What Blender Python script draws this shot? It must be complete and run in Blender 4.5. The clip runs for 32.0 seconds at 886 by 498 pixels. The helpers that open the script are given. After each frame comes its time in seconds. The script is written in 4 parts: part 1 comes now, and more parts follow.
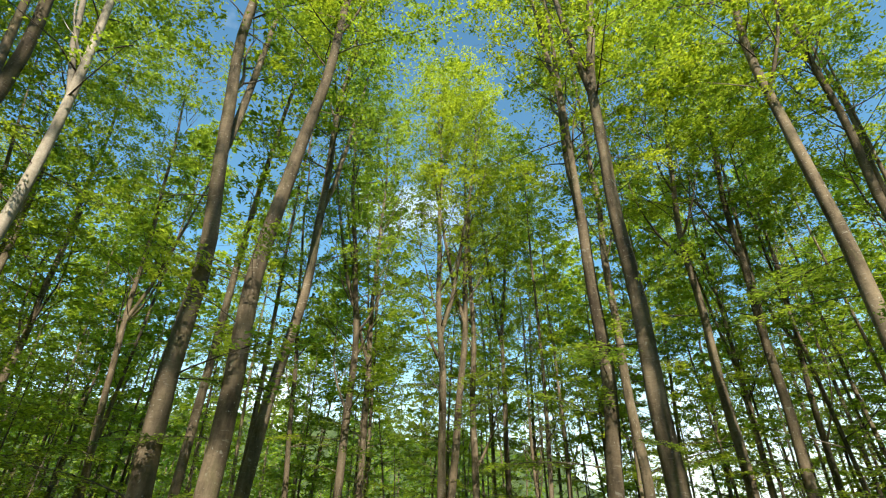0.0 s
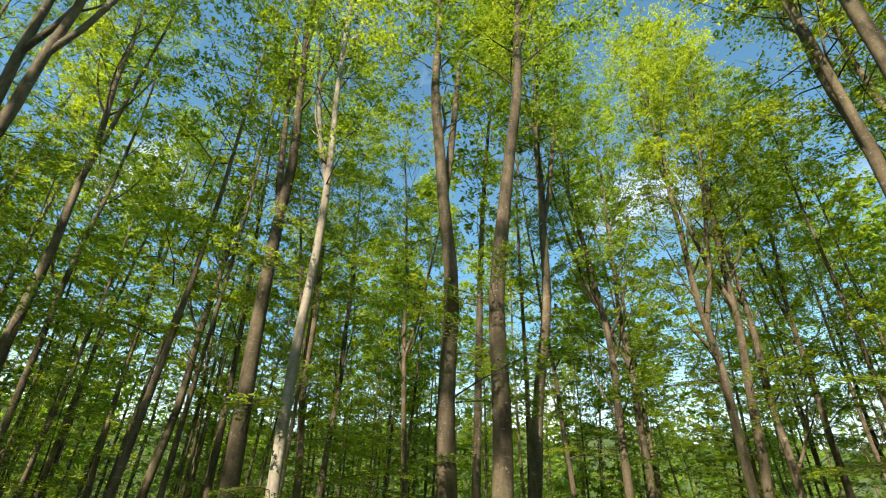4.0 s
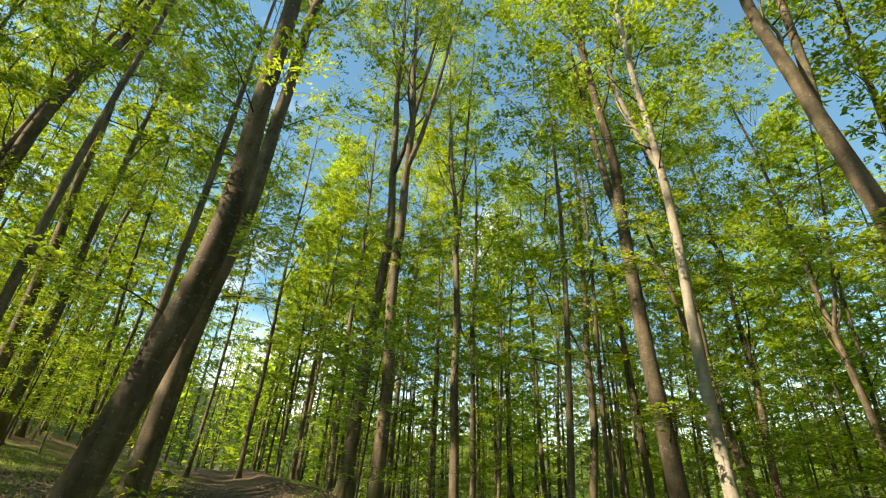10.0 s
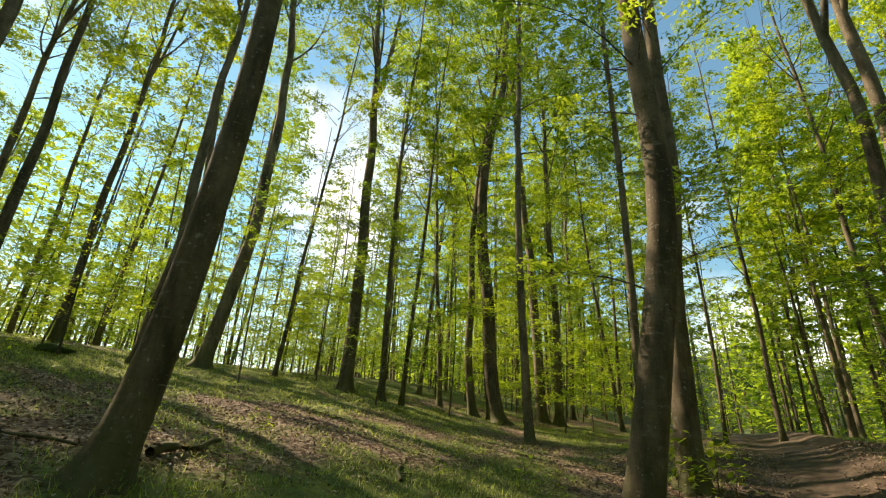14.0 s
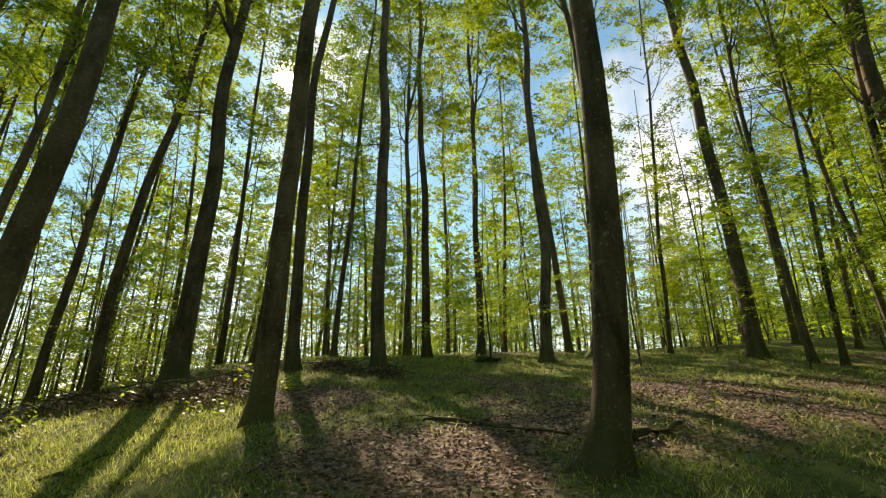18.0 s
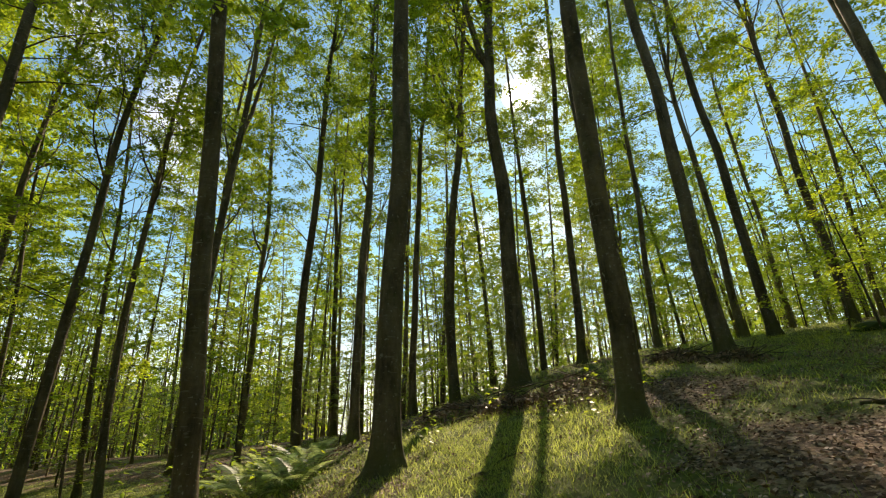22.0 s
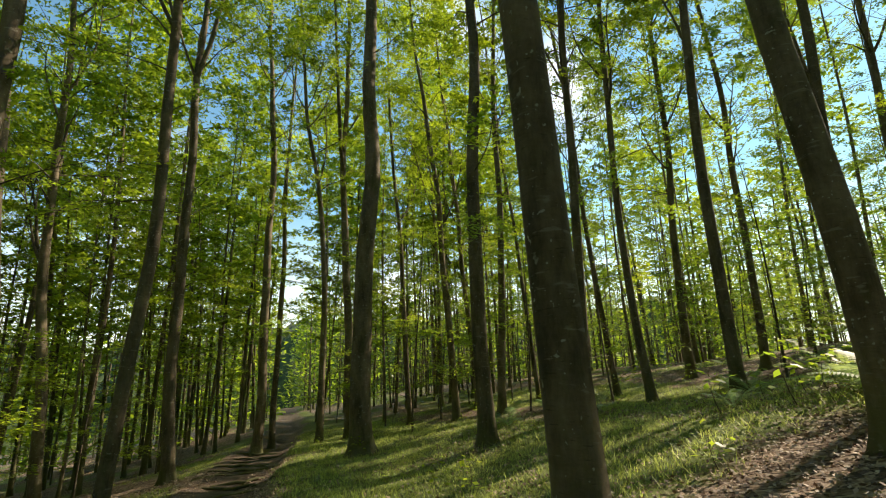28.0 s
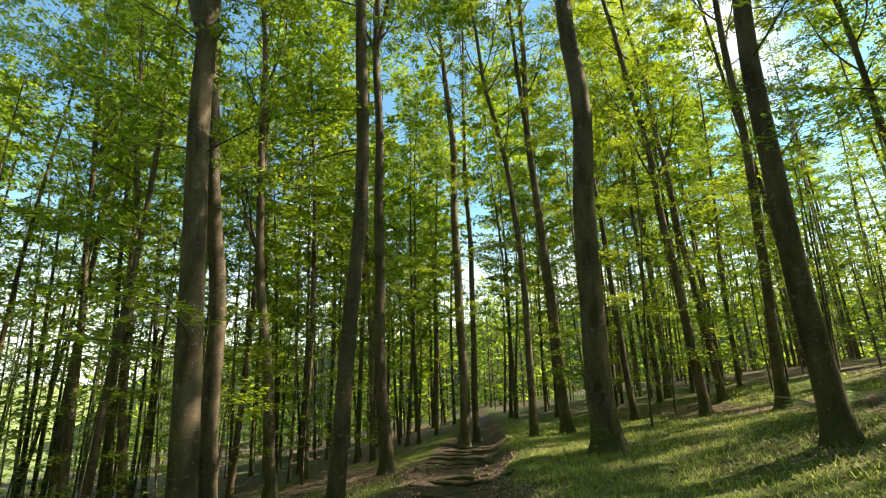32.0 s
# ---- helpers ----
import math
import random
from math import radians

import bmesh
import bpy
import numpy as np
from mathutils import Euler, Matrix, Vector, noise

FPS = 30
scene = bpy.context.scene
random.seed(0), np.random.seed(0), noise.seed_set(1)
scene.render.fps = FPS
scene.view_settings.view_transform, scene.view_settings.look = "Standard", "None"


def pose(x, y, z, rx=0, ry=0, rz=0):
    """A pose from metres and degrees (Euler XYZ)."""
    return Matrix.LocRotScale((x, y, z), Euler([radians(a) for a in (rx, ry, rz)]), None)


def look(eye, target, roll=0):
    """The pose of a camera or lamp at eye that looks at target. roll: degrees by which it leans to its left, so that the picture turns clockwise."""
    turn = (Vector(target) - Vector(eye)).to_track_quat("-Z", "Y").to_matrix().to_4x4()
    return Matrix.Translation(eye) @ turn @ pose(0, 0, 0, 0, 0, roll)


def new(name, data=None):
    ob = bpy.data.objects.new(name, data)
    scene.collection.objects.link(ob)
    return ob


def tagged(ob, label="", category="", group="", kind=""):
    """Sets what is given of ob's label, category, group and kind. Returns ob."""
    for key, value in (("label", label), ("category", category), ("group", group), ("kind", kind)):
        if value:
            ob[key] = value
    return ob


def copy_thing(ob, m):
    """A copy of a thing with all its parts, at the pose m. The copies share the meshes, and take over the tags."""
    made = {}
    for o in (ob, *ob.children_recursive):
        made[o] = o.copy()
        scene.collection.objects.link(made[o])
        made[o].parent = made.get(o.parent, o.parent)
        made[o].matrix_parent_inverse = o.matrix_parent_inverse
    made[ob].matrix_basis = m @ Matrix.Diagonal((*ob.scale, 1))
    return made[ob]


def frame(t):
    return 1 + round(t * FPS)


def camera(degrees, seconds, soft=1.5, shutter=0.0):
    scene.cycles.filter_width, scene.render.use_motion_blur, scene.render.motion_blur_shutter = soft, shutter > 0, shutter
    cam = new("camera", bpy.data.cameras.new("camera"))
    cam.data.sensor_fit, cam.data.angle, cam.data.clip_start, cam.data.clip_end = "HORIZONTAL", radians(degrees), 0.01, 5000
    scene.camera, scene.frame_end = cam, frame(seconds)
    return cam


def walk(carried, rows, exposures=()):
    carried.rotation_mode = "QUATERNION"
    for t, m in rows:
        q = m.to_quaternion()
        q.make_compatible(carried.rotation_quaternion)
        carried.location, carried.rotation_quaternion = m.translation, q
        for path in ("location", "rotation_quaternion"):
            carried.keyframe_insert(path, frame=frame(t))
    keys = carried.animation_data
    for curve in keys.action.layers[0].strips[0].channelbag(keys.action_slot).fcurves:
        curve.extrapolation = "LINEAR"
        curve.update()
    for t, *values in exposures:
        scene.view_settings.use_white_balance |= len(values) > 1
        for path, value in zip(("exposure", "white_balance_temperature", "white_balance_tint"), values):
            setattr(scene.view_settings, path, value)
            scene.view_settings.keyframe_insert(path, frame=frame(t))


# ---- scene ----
cam = camera(84.4, 32.0, soft=1.15)
# seconds; place in metres; pitch from straight down, roll and turn in degrees
PATH = [
    (0.0, 0.000, 0.000, 1.600, 119.74, -0.31, 0.05),
    (0.5, 0.010, 0.030, 1.621, 119.53, -0.32, 3.93),
    (1.0, 0.019, 0.061, 1.645, 119.47, -0.57, 8.11),
    (1.5, 0.027, 0.086, 1.663, 119.35, -0.88, 12.51),
    (2.0, 0.034, 0.101, 1.673, 119.28, -1.10, 16.66),
    (2.5, 0.038, 0.107, 1.674, 119.24, -1.22, 20.26),
    (3.0, 0.035, 0.107, 1.671, 119.50, -1.44, 23.52),
    (3.5, 0.022, 0.103, 1.667, 119.93, -1.49, 26.63),
    (5.5, -0.155, 0.036, 1.615, 120.64, -2.01, 39.40),
    (6.0, -0.192, 0.033, 1.617, 120.81, -2.19, 42.61),
    (6.5, -0.228, 0.035, 1.623, 120.98, -2.30, 45.70),
    (7.0, -0.266, 0.045, 1.630, 121.02, -2.47, 48.77),
    (7.5, -0.308, 0.060, 1.636, 120.98, -2.66, 52.20),
    (8.0, -0.368, 0.073, 1.643, 120.92, -2.73, 55.84),
    (8.5, -0.429, 0.072, 1.643, 120.78, -2.68, 59.29),
    (9.0, -0.494, 0.059, 1.638, 120.65, -2.85, 63.12),
    (9.5, -0.549, 0.033, 1.625, 120.46, -2.92, 67.48),
    (10.0, -0.612, 0.011, 1.610, 120.16, -3.13, 72.71),
    (10.5, -0.686, -0.015, 1.585, 119.72, -3.13, 78.76),
    (11.0, -0.771, -0.054, 1.550, 118.72, -3.31, 85.70),
    (11.5, -0.862, -0.110, 1.525, 117.55, -3.48, 92.72),
    (12.0, -0.959, -0.171, 1.541, 116.55, -3.45, 99.47),
    (12.5, -1.043, -0.234, 1.580, 115.69, -3.50, 106.17),
    (13.0, -1.097, -0.296, 1.633, 115.00, -3.44, 113.01),
    (13.5, -1.084, -0.359, 1.636, 114.38, -3.11, 119.74),
    (14.0, -1.065, -0.380, 1.636, 113.91, -2.78, 125.93),
    (14.5, -1.052, -0.355, 1.640, 113.48, -2.34, 131.88),
    (16.5, -0.807, -0.400, 1.670, 112.37, -0.95, 153.59),
    (17.0, -0.723, -0.492, 1.673, 111.53, -0.72, 158.57),
    (17.5, -0.553, -0.661, 1.662, 110.96, -0.57, 163.26),
    (18.0, -0.361, -0.825, 1.647, 110.82, 0.06, 167.36),
    (18.5, -0.188, -0.911, 1.641, 110.82, 0.52, 171.24),
    (19.0, -0.032, -0.940, 1.648, 110.83, 0.87, 175.29),
    (19.5, 0.105, -0.963, 1.659, 110.85, 1.20, 179.64),
    (20.0, 0.217, -0.995, 1.661, 111.04, 1.52, -176.06),
    (20.5, 0.316, -1.054, 1.666, 111.05, 1.79, -171.76),
    (21.0, 0.401, -1.105, 1.660, 111.19, 2.02, -167.49),
    (21.5, 0.488, -1.156, 1.642, 111.38, 2.06, -163.33),
    (22.0, 0.624, -1.222, 1.614, 111.60, 1.99, -159.33),
    (22.5, 0.803, -1.286, 1.571, 111.74, 2.14, -155.50),
    (23.0, 1.017, -1.347, 1.534, 111.88, 2.14, -151.90),
    (23.5, 1.235, -1.405, 1.508, 112.26, 2.22, -148.02),
    (24.0, 1.451, -1.475, 1.486, 112.34, 2.54, -144.21),
    (24.5, 1.701, -1.548, 1.464, 111.85, 2.79, -140.31),
    (25.0, 1.977, -1.594, 1.428, 109.36, 2.84, -136.07),
    (25.5, 2.255, -1.585, 1.414, 106.04, 2.70, -131.66),
    (26.0, 2.564, -1.540, 1.394, 104.01, 2.96, -126.99),
    (26.5, 2.864, -1.510, 1.384, 103.20, 3.04, -122.43),
    (28.5, 3.969, -1.483, 1.113, 105.16, 1.61, -108.26),
    (29.0, 4.337, -1.397, 1.048, 105.30, 1.68, -104.81),
    (29.5, 4.727, -1.274, 0.991, 105.41, 1.51, -101.15),
    (30.0, 5.107, -1.122, 0.940, 105.52, 1.23, -97.71),
    (30.5, 5.468, -0.970, 0.893, 105.54, 1.62, -95.49),
    (31.0, 5.815, -0.839, 0.853, 105.38, 1.71, -94.46),
    (31.5, 6.154, -0.728, 0.816, 105.49, 1.57, -93.35),
    (32.0, 6.500, -0.635, 0.788, 105.29, 1.89, -92.35),
]
EXPOSURES = [(0.0, 0.84, 6700, 10), (4.0, 0.85, 7000, 11), (9.0, 1.02, 7800, 12), (13.0, 0.90, 8200, 14), (19.0, 0.44, 8300, 19), (24.0, 0.47, 7700, 20), (28.0, 0.74, 7500, 15), (32.0, 1.10, 7300, 14)]
walk(cam, [(t, pose(x, y, z, a, b, c)) for t, x, y, z, a, b, c in PATH], EXPOSURES)

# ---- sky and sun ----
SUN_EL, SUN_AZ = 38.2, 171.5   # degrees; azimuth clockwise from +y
world = bpy.data.worlds.new("sky")
scene.world = world
world.use_nodes = True
wn, wl = world.node_tree.nodes, world.node_tree.links
wn.clear()
sky = wn.new("ShaderNodeTexSky")
sky.sky_type, sky.sun_disc = "NISHITA", False
sky.sun_elevation, sky.sun_rotation = radians(SUN_EL), radians(SUN_AZ)
sky.air_density, sky.dust_density, sky.ozone_density = 1.3, 0.12, 0.3
cloud = wn.new("ShaderNodeTexNoise")
cloud.inputs["Scale"].default_value, cloud.inputs["Detail"].default_value = 2.6, 6.0
ramp = wn.new("ShaderNodeValToRGB")
ramp.color_ramp.elements[0].position, ramp.color_ramp.elements[1].position = 0.57, 0.80
mix = wn.new("ShaderNodeMix")
mix.data_type = "RGBA"
mix.inputs["B"].default_value = (10.0, 10.4, 11.0, 1)
back = wn.new("ShaderNodeBackground")
back.inputs["Strength"].default_value = 0.125
out = wn.new("ShaderNodeOutputWorld")
wl.new(cloud.outputs["Fac"], ramp.inputs["Fac"])
wl.new(ramp.outputs["Color"], mix.inputs["Factor"])
tint = wn.new("ShaderNodeMix")
tint.data_type, tint.blend_type = "RGBA", "MULTIPLY"
tint.inputs["Factor"].default_value, tint.inputs["B"].default_value = 1.0, (0.58, 0.96, 1.04, 1)
wl.new(sky.outputs["Color"], tint.inputs["A"])
haze = wn.new("ShaderNodeMix")
haze.data_type = "RGBA"
haze.inputs["B"].default_value = (7.6, 8.0, 8.0, 1)
place = wn.new("ShaderNodeTexCoord")
lift = wn.new("ShaderNodeSeparateXYZ")
low = wn.new("ShaderNodeMapRange")
low.interpolation_type = "SMOOTHSTEP"
for key, v in (("From Min", 0.02), ("From Max", 0.36), ("To Min", 0.75), ("To Max", 0.0)):
    low.inputs[key].default_value = v
wl.new(place.outputs["Generated"], lift.inputs["Vector"])
wl.new(lift.outputs["Z"], low.inputs["Value"])
wl.new(low.outputs["Result"], haze.inputs["Factor"])
wl.new(tint.outputs["Result"], haze.inputs["A"])
wl.new(haze.outputs["Result"], mix.inputs["A"])
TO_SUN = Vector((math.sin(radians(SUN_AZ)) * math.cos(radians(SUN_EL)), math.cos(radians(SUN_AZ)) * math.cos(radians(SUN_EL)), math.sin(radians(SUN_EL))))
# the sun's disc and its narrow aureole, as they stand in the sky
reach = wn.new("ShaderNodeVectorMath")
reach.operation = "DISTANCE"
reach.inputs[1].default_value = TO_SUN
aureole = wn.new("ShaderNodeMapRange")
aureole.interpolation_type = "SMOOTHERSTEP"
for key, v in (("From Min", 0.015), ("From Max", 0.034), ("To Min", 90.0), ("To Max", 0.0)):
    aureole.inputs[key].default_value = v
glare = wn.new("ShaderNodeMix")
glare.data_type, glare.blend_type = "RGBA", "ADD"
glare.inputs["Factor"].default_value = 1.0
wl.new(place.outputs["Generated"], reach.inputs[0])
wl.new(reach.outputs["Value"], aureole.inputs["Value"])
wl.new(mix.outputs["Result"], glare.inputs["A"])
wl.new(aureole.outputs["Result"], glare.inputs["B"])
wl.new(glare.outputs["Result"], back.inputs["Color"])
wl.new(back.outputs["Background"], out.inputs["Surface"])
sun = new("sun", bpy.data.lights.new("sun", "SUN"))
sun.data.energy, sun.data.angle, sun.data.color = 5.0, radians(0.53), (1.0, 0.92, 0.77)
sun.matrix_world = look(TO_SUN * 100, (0, 0, 0))

# ---- materials ----
def shader(name):
    """A node material with a Principled surface; returns material, nodes, links and the surface node."""
    m = bpy.data.materials.new(name)
    m.use_nodes = True
    n, l = m.node_tree.nodes, m.node_tree.links
    return m, n, l, n["Principled BSDF"]


def noise_node(n, l, coord, scale, detail=4.0, rough=0.55, stretch=None):
    tex = n.new("ShaderNodeTexNoise")
    tex.inputs["Scale"].default_value, tex.inputs["Detail"].default_value, tex.inputs["Roughness"].default_value = scale, detail, rough
    if stretch:
        mp = n.new("ShaderNodeMapping")
        mp.inputs["Scale"].default_value = stretch
        l.new(coord, mp.inputs["Vector"])
        coord = mp.outputs["Vector"]
    l.new(coord, tex.inputs["Vector"])
    return tex.outputs["Fac"]


def ramp_node(n, l, fac, stops):
    r = n.new("ShaderNodeValToRGB")
    e = r.color_ramp.elements
    while len(e) < len(stops):
        e.new(0.5)
    for s, (p, c) in zip(e, stops):
        s.position, s.color = p, (*c, 1)
    l.new(fac, r.inputs["Fac"])
    return r.outputs["Color"]


def mix_node(n, l, fac, a, b, how="MIX"):
    m = n.new("ShaderNodeMix")
    m.data_type, m.blend_type = "RGBA", how
    for key, v in (("Factor", fac), ("A", a), ("B", b)):
        if isinstance(v, (int, float)):
            m.inputs[key].default_value = v
        elif isinstance(v, tuple):
            m.inputs[key].default_value = (*v, 1)
        else:
            l.new(v, m.inputs[key])
    return m.outputs["Result"]


def bump_node(n, l, height, surface, strength, distance):
    b = n.new("ShaderNodeBump")
    b.inputs["Strength"].default_value, b.inputs["Distance"].default_value = strength, distance
    l.new(height, b.inputs["Height"])
    l.new(b.outputs["Normal"], surface.inputs["Normal"])


def bark_material(name, low, high, moss):
    """Smooth grey beech bark: cross wrinkles, dark streaks, pale lichen specks and patches of moss."""
    m, n, l, p = shader(name)
    co = n.new("ShaderNodeTexCoord").outputs["Object"]
    broad = noise_node(n, l, co, 1.5, 7, 0.68, (2.0, 2.0, 0.6))
    rings = noise_node(n, l, co, 8, 6, 0.65, (1.0, 1.0, 2.4))
    col = ramp_node(n, l, broad, [(0.36, low), (0.60, high)])
    col = mix_node(n, l, 0.45, col, ramp_node(n, l, rings, [(0.32, (0.45, 0.43, 0.40)), (0.7, (1.0, 1.0, 1.0))]), "MULTIPLY")
    specks = ramp_node(n, l, noise_node(n, l, co, 23, 2, 0.4), [(0.695, (0, 0, 0)), (0.72, (0.8, 0.8, 0.8))])
    col = mix_node(n, l, specks, col, (0.42, 0.43, 0.38))
    crust = ramp_node(n, l, noise_node(n, l, co, 4.5, 4, 0.6), [(0.66, (0, 0, 0)), (0.70, (0.7, 0.7, 0.7))])
    col = mix_node(n, l, crust, col, (0.36, 0.36, 0.31))
    scars = ramp_node(n, l, noise_node(n, l, co, 5.0, 3, 0.5, (1.0, 1.0, 4.5)), [(0.64, (0, 0, 0)), (0.69, (0.5, 0.5, 0.5))])
    col = mix_node(n, l, scars, col, (0.31, 0.29, 0.24))
    cracks = ramp_node(n, l, noise_node(n, l, co, 7.0, 4, 0.6, (1.0, 1.0, 6.0)), [(0.30, (0.45, 0.44, 0.42)), (0.37, (1, 1, 1))])
    col = mix_node(n, l, 0.7, col, cracks, "MULTIPLY")
    height = n.new("ShaderNodeSeparateXYZ")
    l.new(co, height.inputs["Vector"])
    foot = n.new("ShaderNodeMapRange")
    for key, v in (("From Min", 0.0), ("From Max", 1.1), ("To Min", 0.30), ("To Max", 0.0)):
        foot.inputs[key].default_value = v
    l.new(height.outputs["Z"], foot.inputs["Value"])
    grow = n.new("ShaderNodeMath")
    l.new(noise_node(n, l, co, 1.3, 6, 0.72, (1.6, 1.6, 0.6)), grow.inputs[0])
    l.new(foot.outputs["Result"], grow.inputs[1])
    green = ramp_node(n, l, grow.outputs["Value"], [(0.53, (0, 0, 0)), (0.72, (moss, moss, moss))])
    col = mix_node(n, l, green, col, (0.075, 0.092, 0.026))
    info = n.new("ShaderNodeObjectInfo").outputs["Random"]
    tone = ramp_node(n, l, info, [(0.0, (0.72, 0.70, 0.68)), (1.0, (1.1, 1.08, 1.05))])
    col = mix_node(n, l, 1.0, col, tone, "MULTIPLY")
    l.new(col, p.inputs["Base Color"])
    p.inputs["Roughness"].default_value = 0.82
    p.inputs["Specular IOR Level"].default_value = 0.25
    bump_node(n, l, rings, p, 0.5, 0.015)
    return m


def leaf_material(name, dark, light, glow, share):
    """Thin beech leaves: a matt upper face, and light that comes through yellow-green."""
    m, n, l, p = shader(name)
    geo = n.new("ShaderNodeNewGeometry").outputs["Random Per Island"]
    col = ramp_node(n, l, geo, [(0.0, dark), (0.75, light), (1.0, (light[0] * 1.25, light[1] * 1.1, light[2]))])
    info = n.new("ShaderNodeObjectInfo").outputs["Random"]
    tone = ramp_node(n, l, info, [(0.0, (0.74, 0.86, 1.0)), (1.0, (1.10, 1.06, 0.9))])
    col = mix_node(n, l, 1.0, col, tone, "MULTIPLY")
    thru = ramp_node(n, l, geo, [(0.0, tuple(0.5 * c for c in glow)), (0.6, glow), (1.0, (glow[0] * 1.25, glow[1] * 1.12, glow[2]))])
    thru = mix_node(n, l, 1.0, thru, tone, "MULTIPLY")
    l.new(col, p.inputs["Base Color"])
    p.inputs["Roughness"].default_value = 0.45
    p.inputs["Specular IOR Level"].default_value = 0.4
    t = n.new("ShaderNodeBsdfTranslucent")
    l.new(thru, t.inputs["Color"])
    mx = n.new("ShaderNodeMixShader")
    mx.inputs["Fac"].default_value = share
    l.new(p.outputs["BSDF"], mx.inputs[1])
    l.new(t.outputs["BSDF"], mx.inputs[2])
    l.new(mx.outputs["Shader"], n["Material Output"].inputs["Surface"])
    return m


BARK = bark_material("beech_bark", (0.084, 0.066, 0.044), (0.250, 0.202, 0.140), 0.65)
# Pale bark with one trunk's sunshine put into the colour; also the stump's cut.
BARK_PALE_SUNLIT = bark_material("pale_beech_bark", (0.28, 0.25, 0.205), (0.55, 0.50, 0.42), 0.15)
TWIG = bark_material("twig_bark", (0.075, 0.060, 0.045), (0.18, 0.15, 0.115), 0.1)
LEAF = leaf_material("beech_leaf", (0.045, 0.082, 0.008), (0.142, 0.205, 0.014), (0.56, 0.71, 0.050), 0.53)
LEAF_LOW = leaf_material("understorey_leaf", (0.055, 0.100, 0.011), (0.155, 0.225, 0.020), (0.56, 0.72, 0.060), 0.52)
GRASS = leaf_material("woodland_grass", (0.075, 0.125, 0.026), (0.215, 0.290, 0.080), (0.62, 0.76, 0.22), 0.50)


def litter_material():
    m, n, l, p = shader("dry_leaf")
    geo = n.new("ShaderNodeNewGeometry").outputs["Random Per Island"]
    col = ramp_node(n, l, geo, [(0.0, (0.085, 0.050, 0.034)), (0.4, (0.22, 0.140, 0.098)), (0.75, (0.37, 0.265, 0.200)), (1.0, (0.44, 0.35, 0.275))])
    l.new(col, p.inputs["Base Color"])
    p.inputs["Roughness"].default_value = 0.7
    return m


def ground_material():
    """Forest floor: brown litter, thin grass, trodden earth on the track, meadow across the valley."""
    m, n, l, p = shader("forest_floor")
    co = n.new("ShaderNodeTexCoord").outputs["Object"]
    fine = noise_node(n, l, co, 22, 5, 0.7)
    mid = noise_node(n, l, co, 3.2, 5, 0.6)
    wide = noise_node(n, l, co, 0.33, 4, 0.6)
    cell = n.new("ShaderNodeTexVoronoi")
    cell.inputs["Scale"].default_value = 17.0
    warp = n.new("ShaderNodeTexNoise")
    warp.inputs["Scale"].default_value, warp.inputs["Detail"].default_value = 9.0, 2.0
    l.new(co, warp.inputs["Vector"])
    l.new(mix_node(n, l, 0.08, co, warp.outputs["Color"], "ADD"), cell.inputs["Vector"])
    tone = n.new("ShaderNodeSeparateColor")
    l.new(cell.outputs["Color"], tone.inputs["Color"])
    leafy = ramp_node(n, l, tone.outputs["Red"], [(0.0, (0.055, 0.036, 0.026)), (0.35, (0.15, 0.098, 0.070)), (0.7, (0.29, 0.205, 0.150)), (1.0, (0.44, 0.345, 0.270))])
    litter = mix_node(n, l, 0.6, leafy, ramp_node(n, l, fine, [(0.30, (0.25, 0.22, 0.20)), (0.62, (1.0, 1.0, 1.0))]), "MULTIPLY")
    grass = ramp_node(n, l, mid, [(0.3, (0.055, 0.080, 0.020)), (0.7, (0.15, 0.205, 0.045))])
    at = n.new("ShaderNodeAttribute")
    at.attribute_name = "cover"
    sep = n.new("ShaderNodeSeparateColor")
    l.new(at.outputs["Color"], sep.inputs["Color"])
    patchy = n.new("ShaderNodeMath")
    patchy.operation = "MULTIPLY_ADD"
    l.new(mid, patchy.inputs[0])
    patchy.inputs[1].default_value = 0.9
    l.new(sep.outputs["Blue"], patchy.inputs[2])
    where = ramp_node(n, l, patchy.outputs["Value"], [(0.62, (0, 0, 0)), (1.0, (0.85, 0.85, 0.85))])
    col = mix_node(n, l, where, litter, grass)
    earth = ramp_node(n, l, mid, [(0.3, (0.052, 0.037, 0.028)), (0.68, (0.165, 0.123, 0.092))])
    col = mix_node(n, l, sep.outputs["Red"], col, earth)
    field = ramp_node(n, l, wide, [(0.35, (0.20, 0.27, 0.07)), (0.65, (0.38, 0.40, 0.16))])
    col = mix_node(n, l, sep.outputs["Green"], col, field)
    l.new(col, p.inputs["Base Color"])
    p.inputs["Roughness"].default_value = 0.9
    p.inputs["Specular IOR Level"].default_value = 0.15
    bump_node(n, l, fine, p, 0.8, 0.03)
    return m


DRY_LEAF = litter_material()
FLOOR = ground_material()

# ---- the land ----
def smooth(a, b, v):
    """0 below a, 1 above b, with a soft passage."""
    v = min(1.0, max(0.0, (v - a) / (b - a)))
    return v * v * (3 - 2 * v)


def path_y(x):
    """The middle line of the forest track."""
    return 0.25 - 0.085 * (math.sqrt(x * x + 9) - 3) - 0.05 * 30 * smooth(8, 44, x)


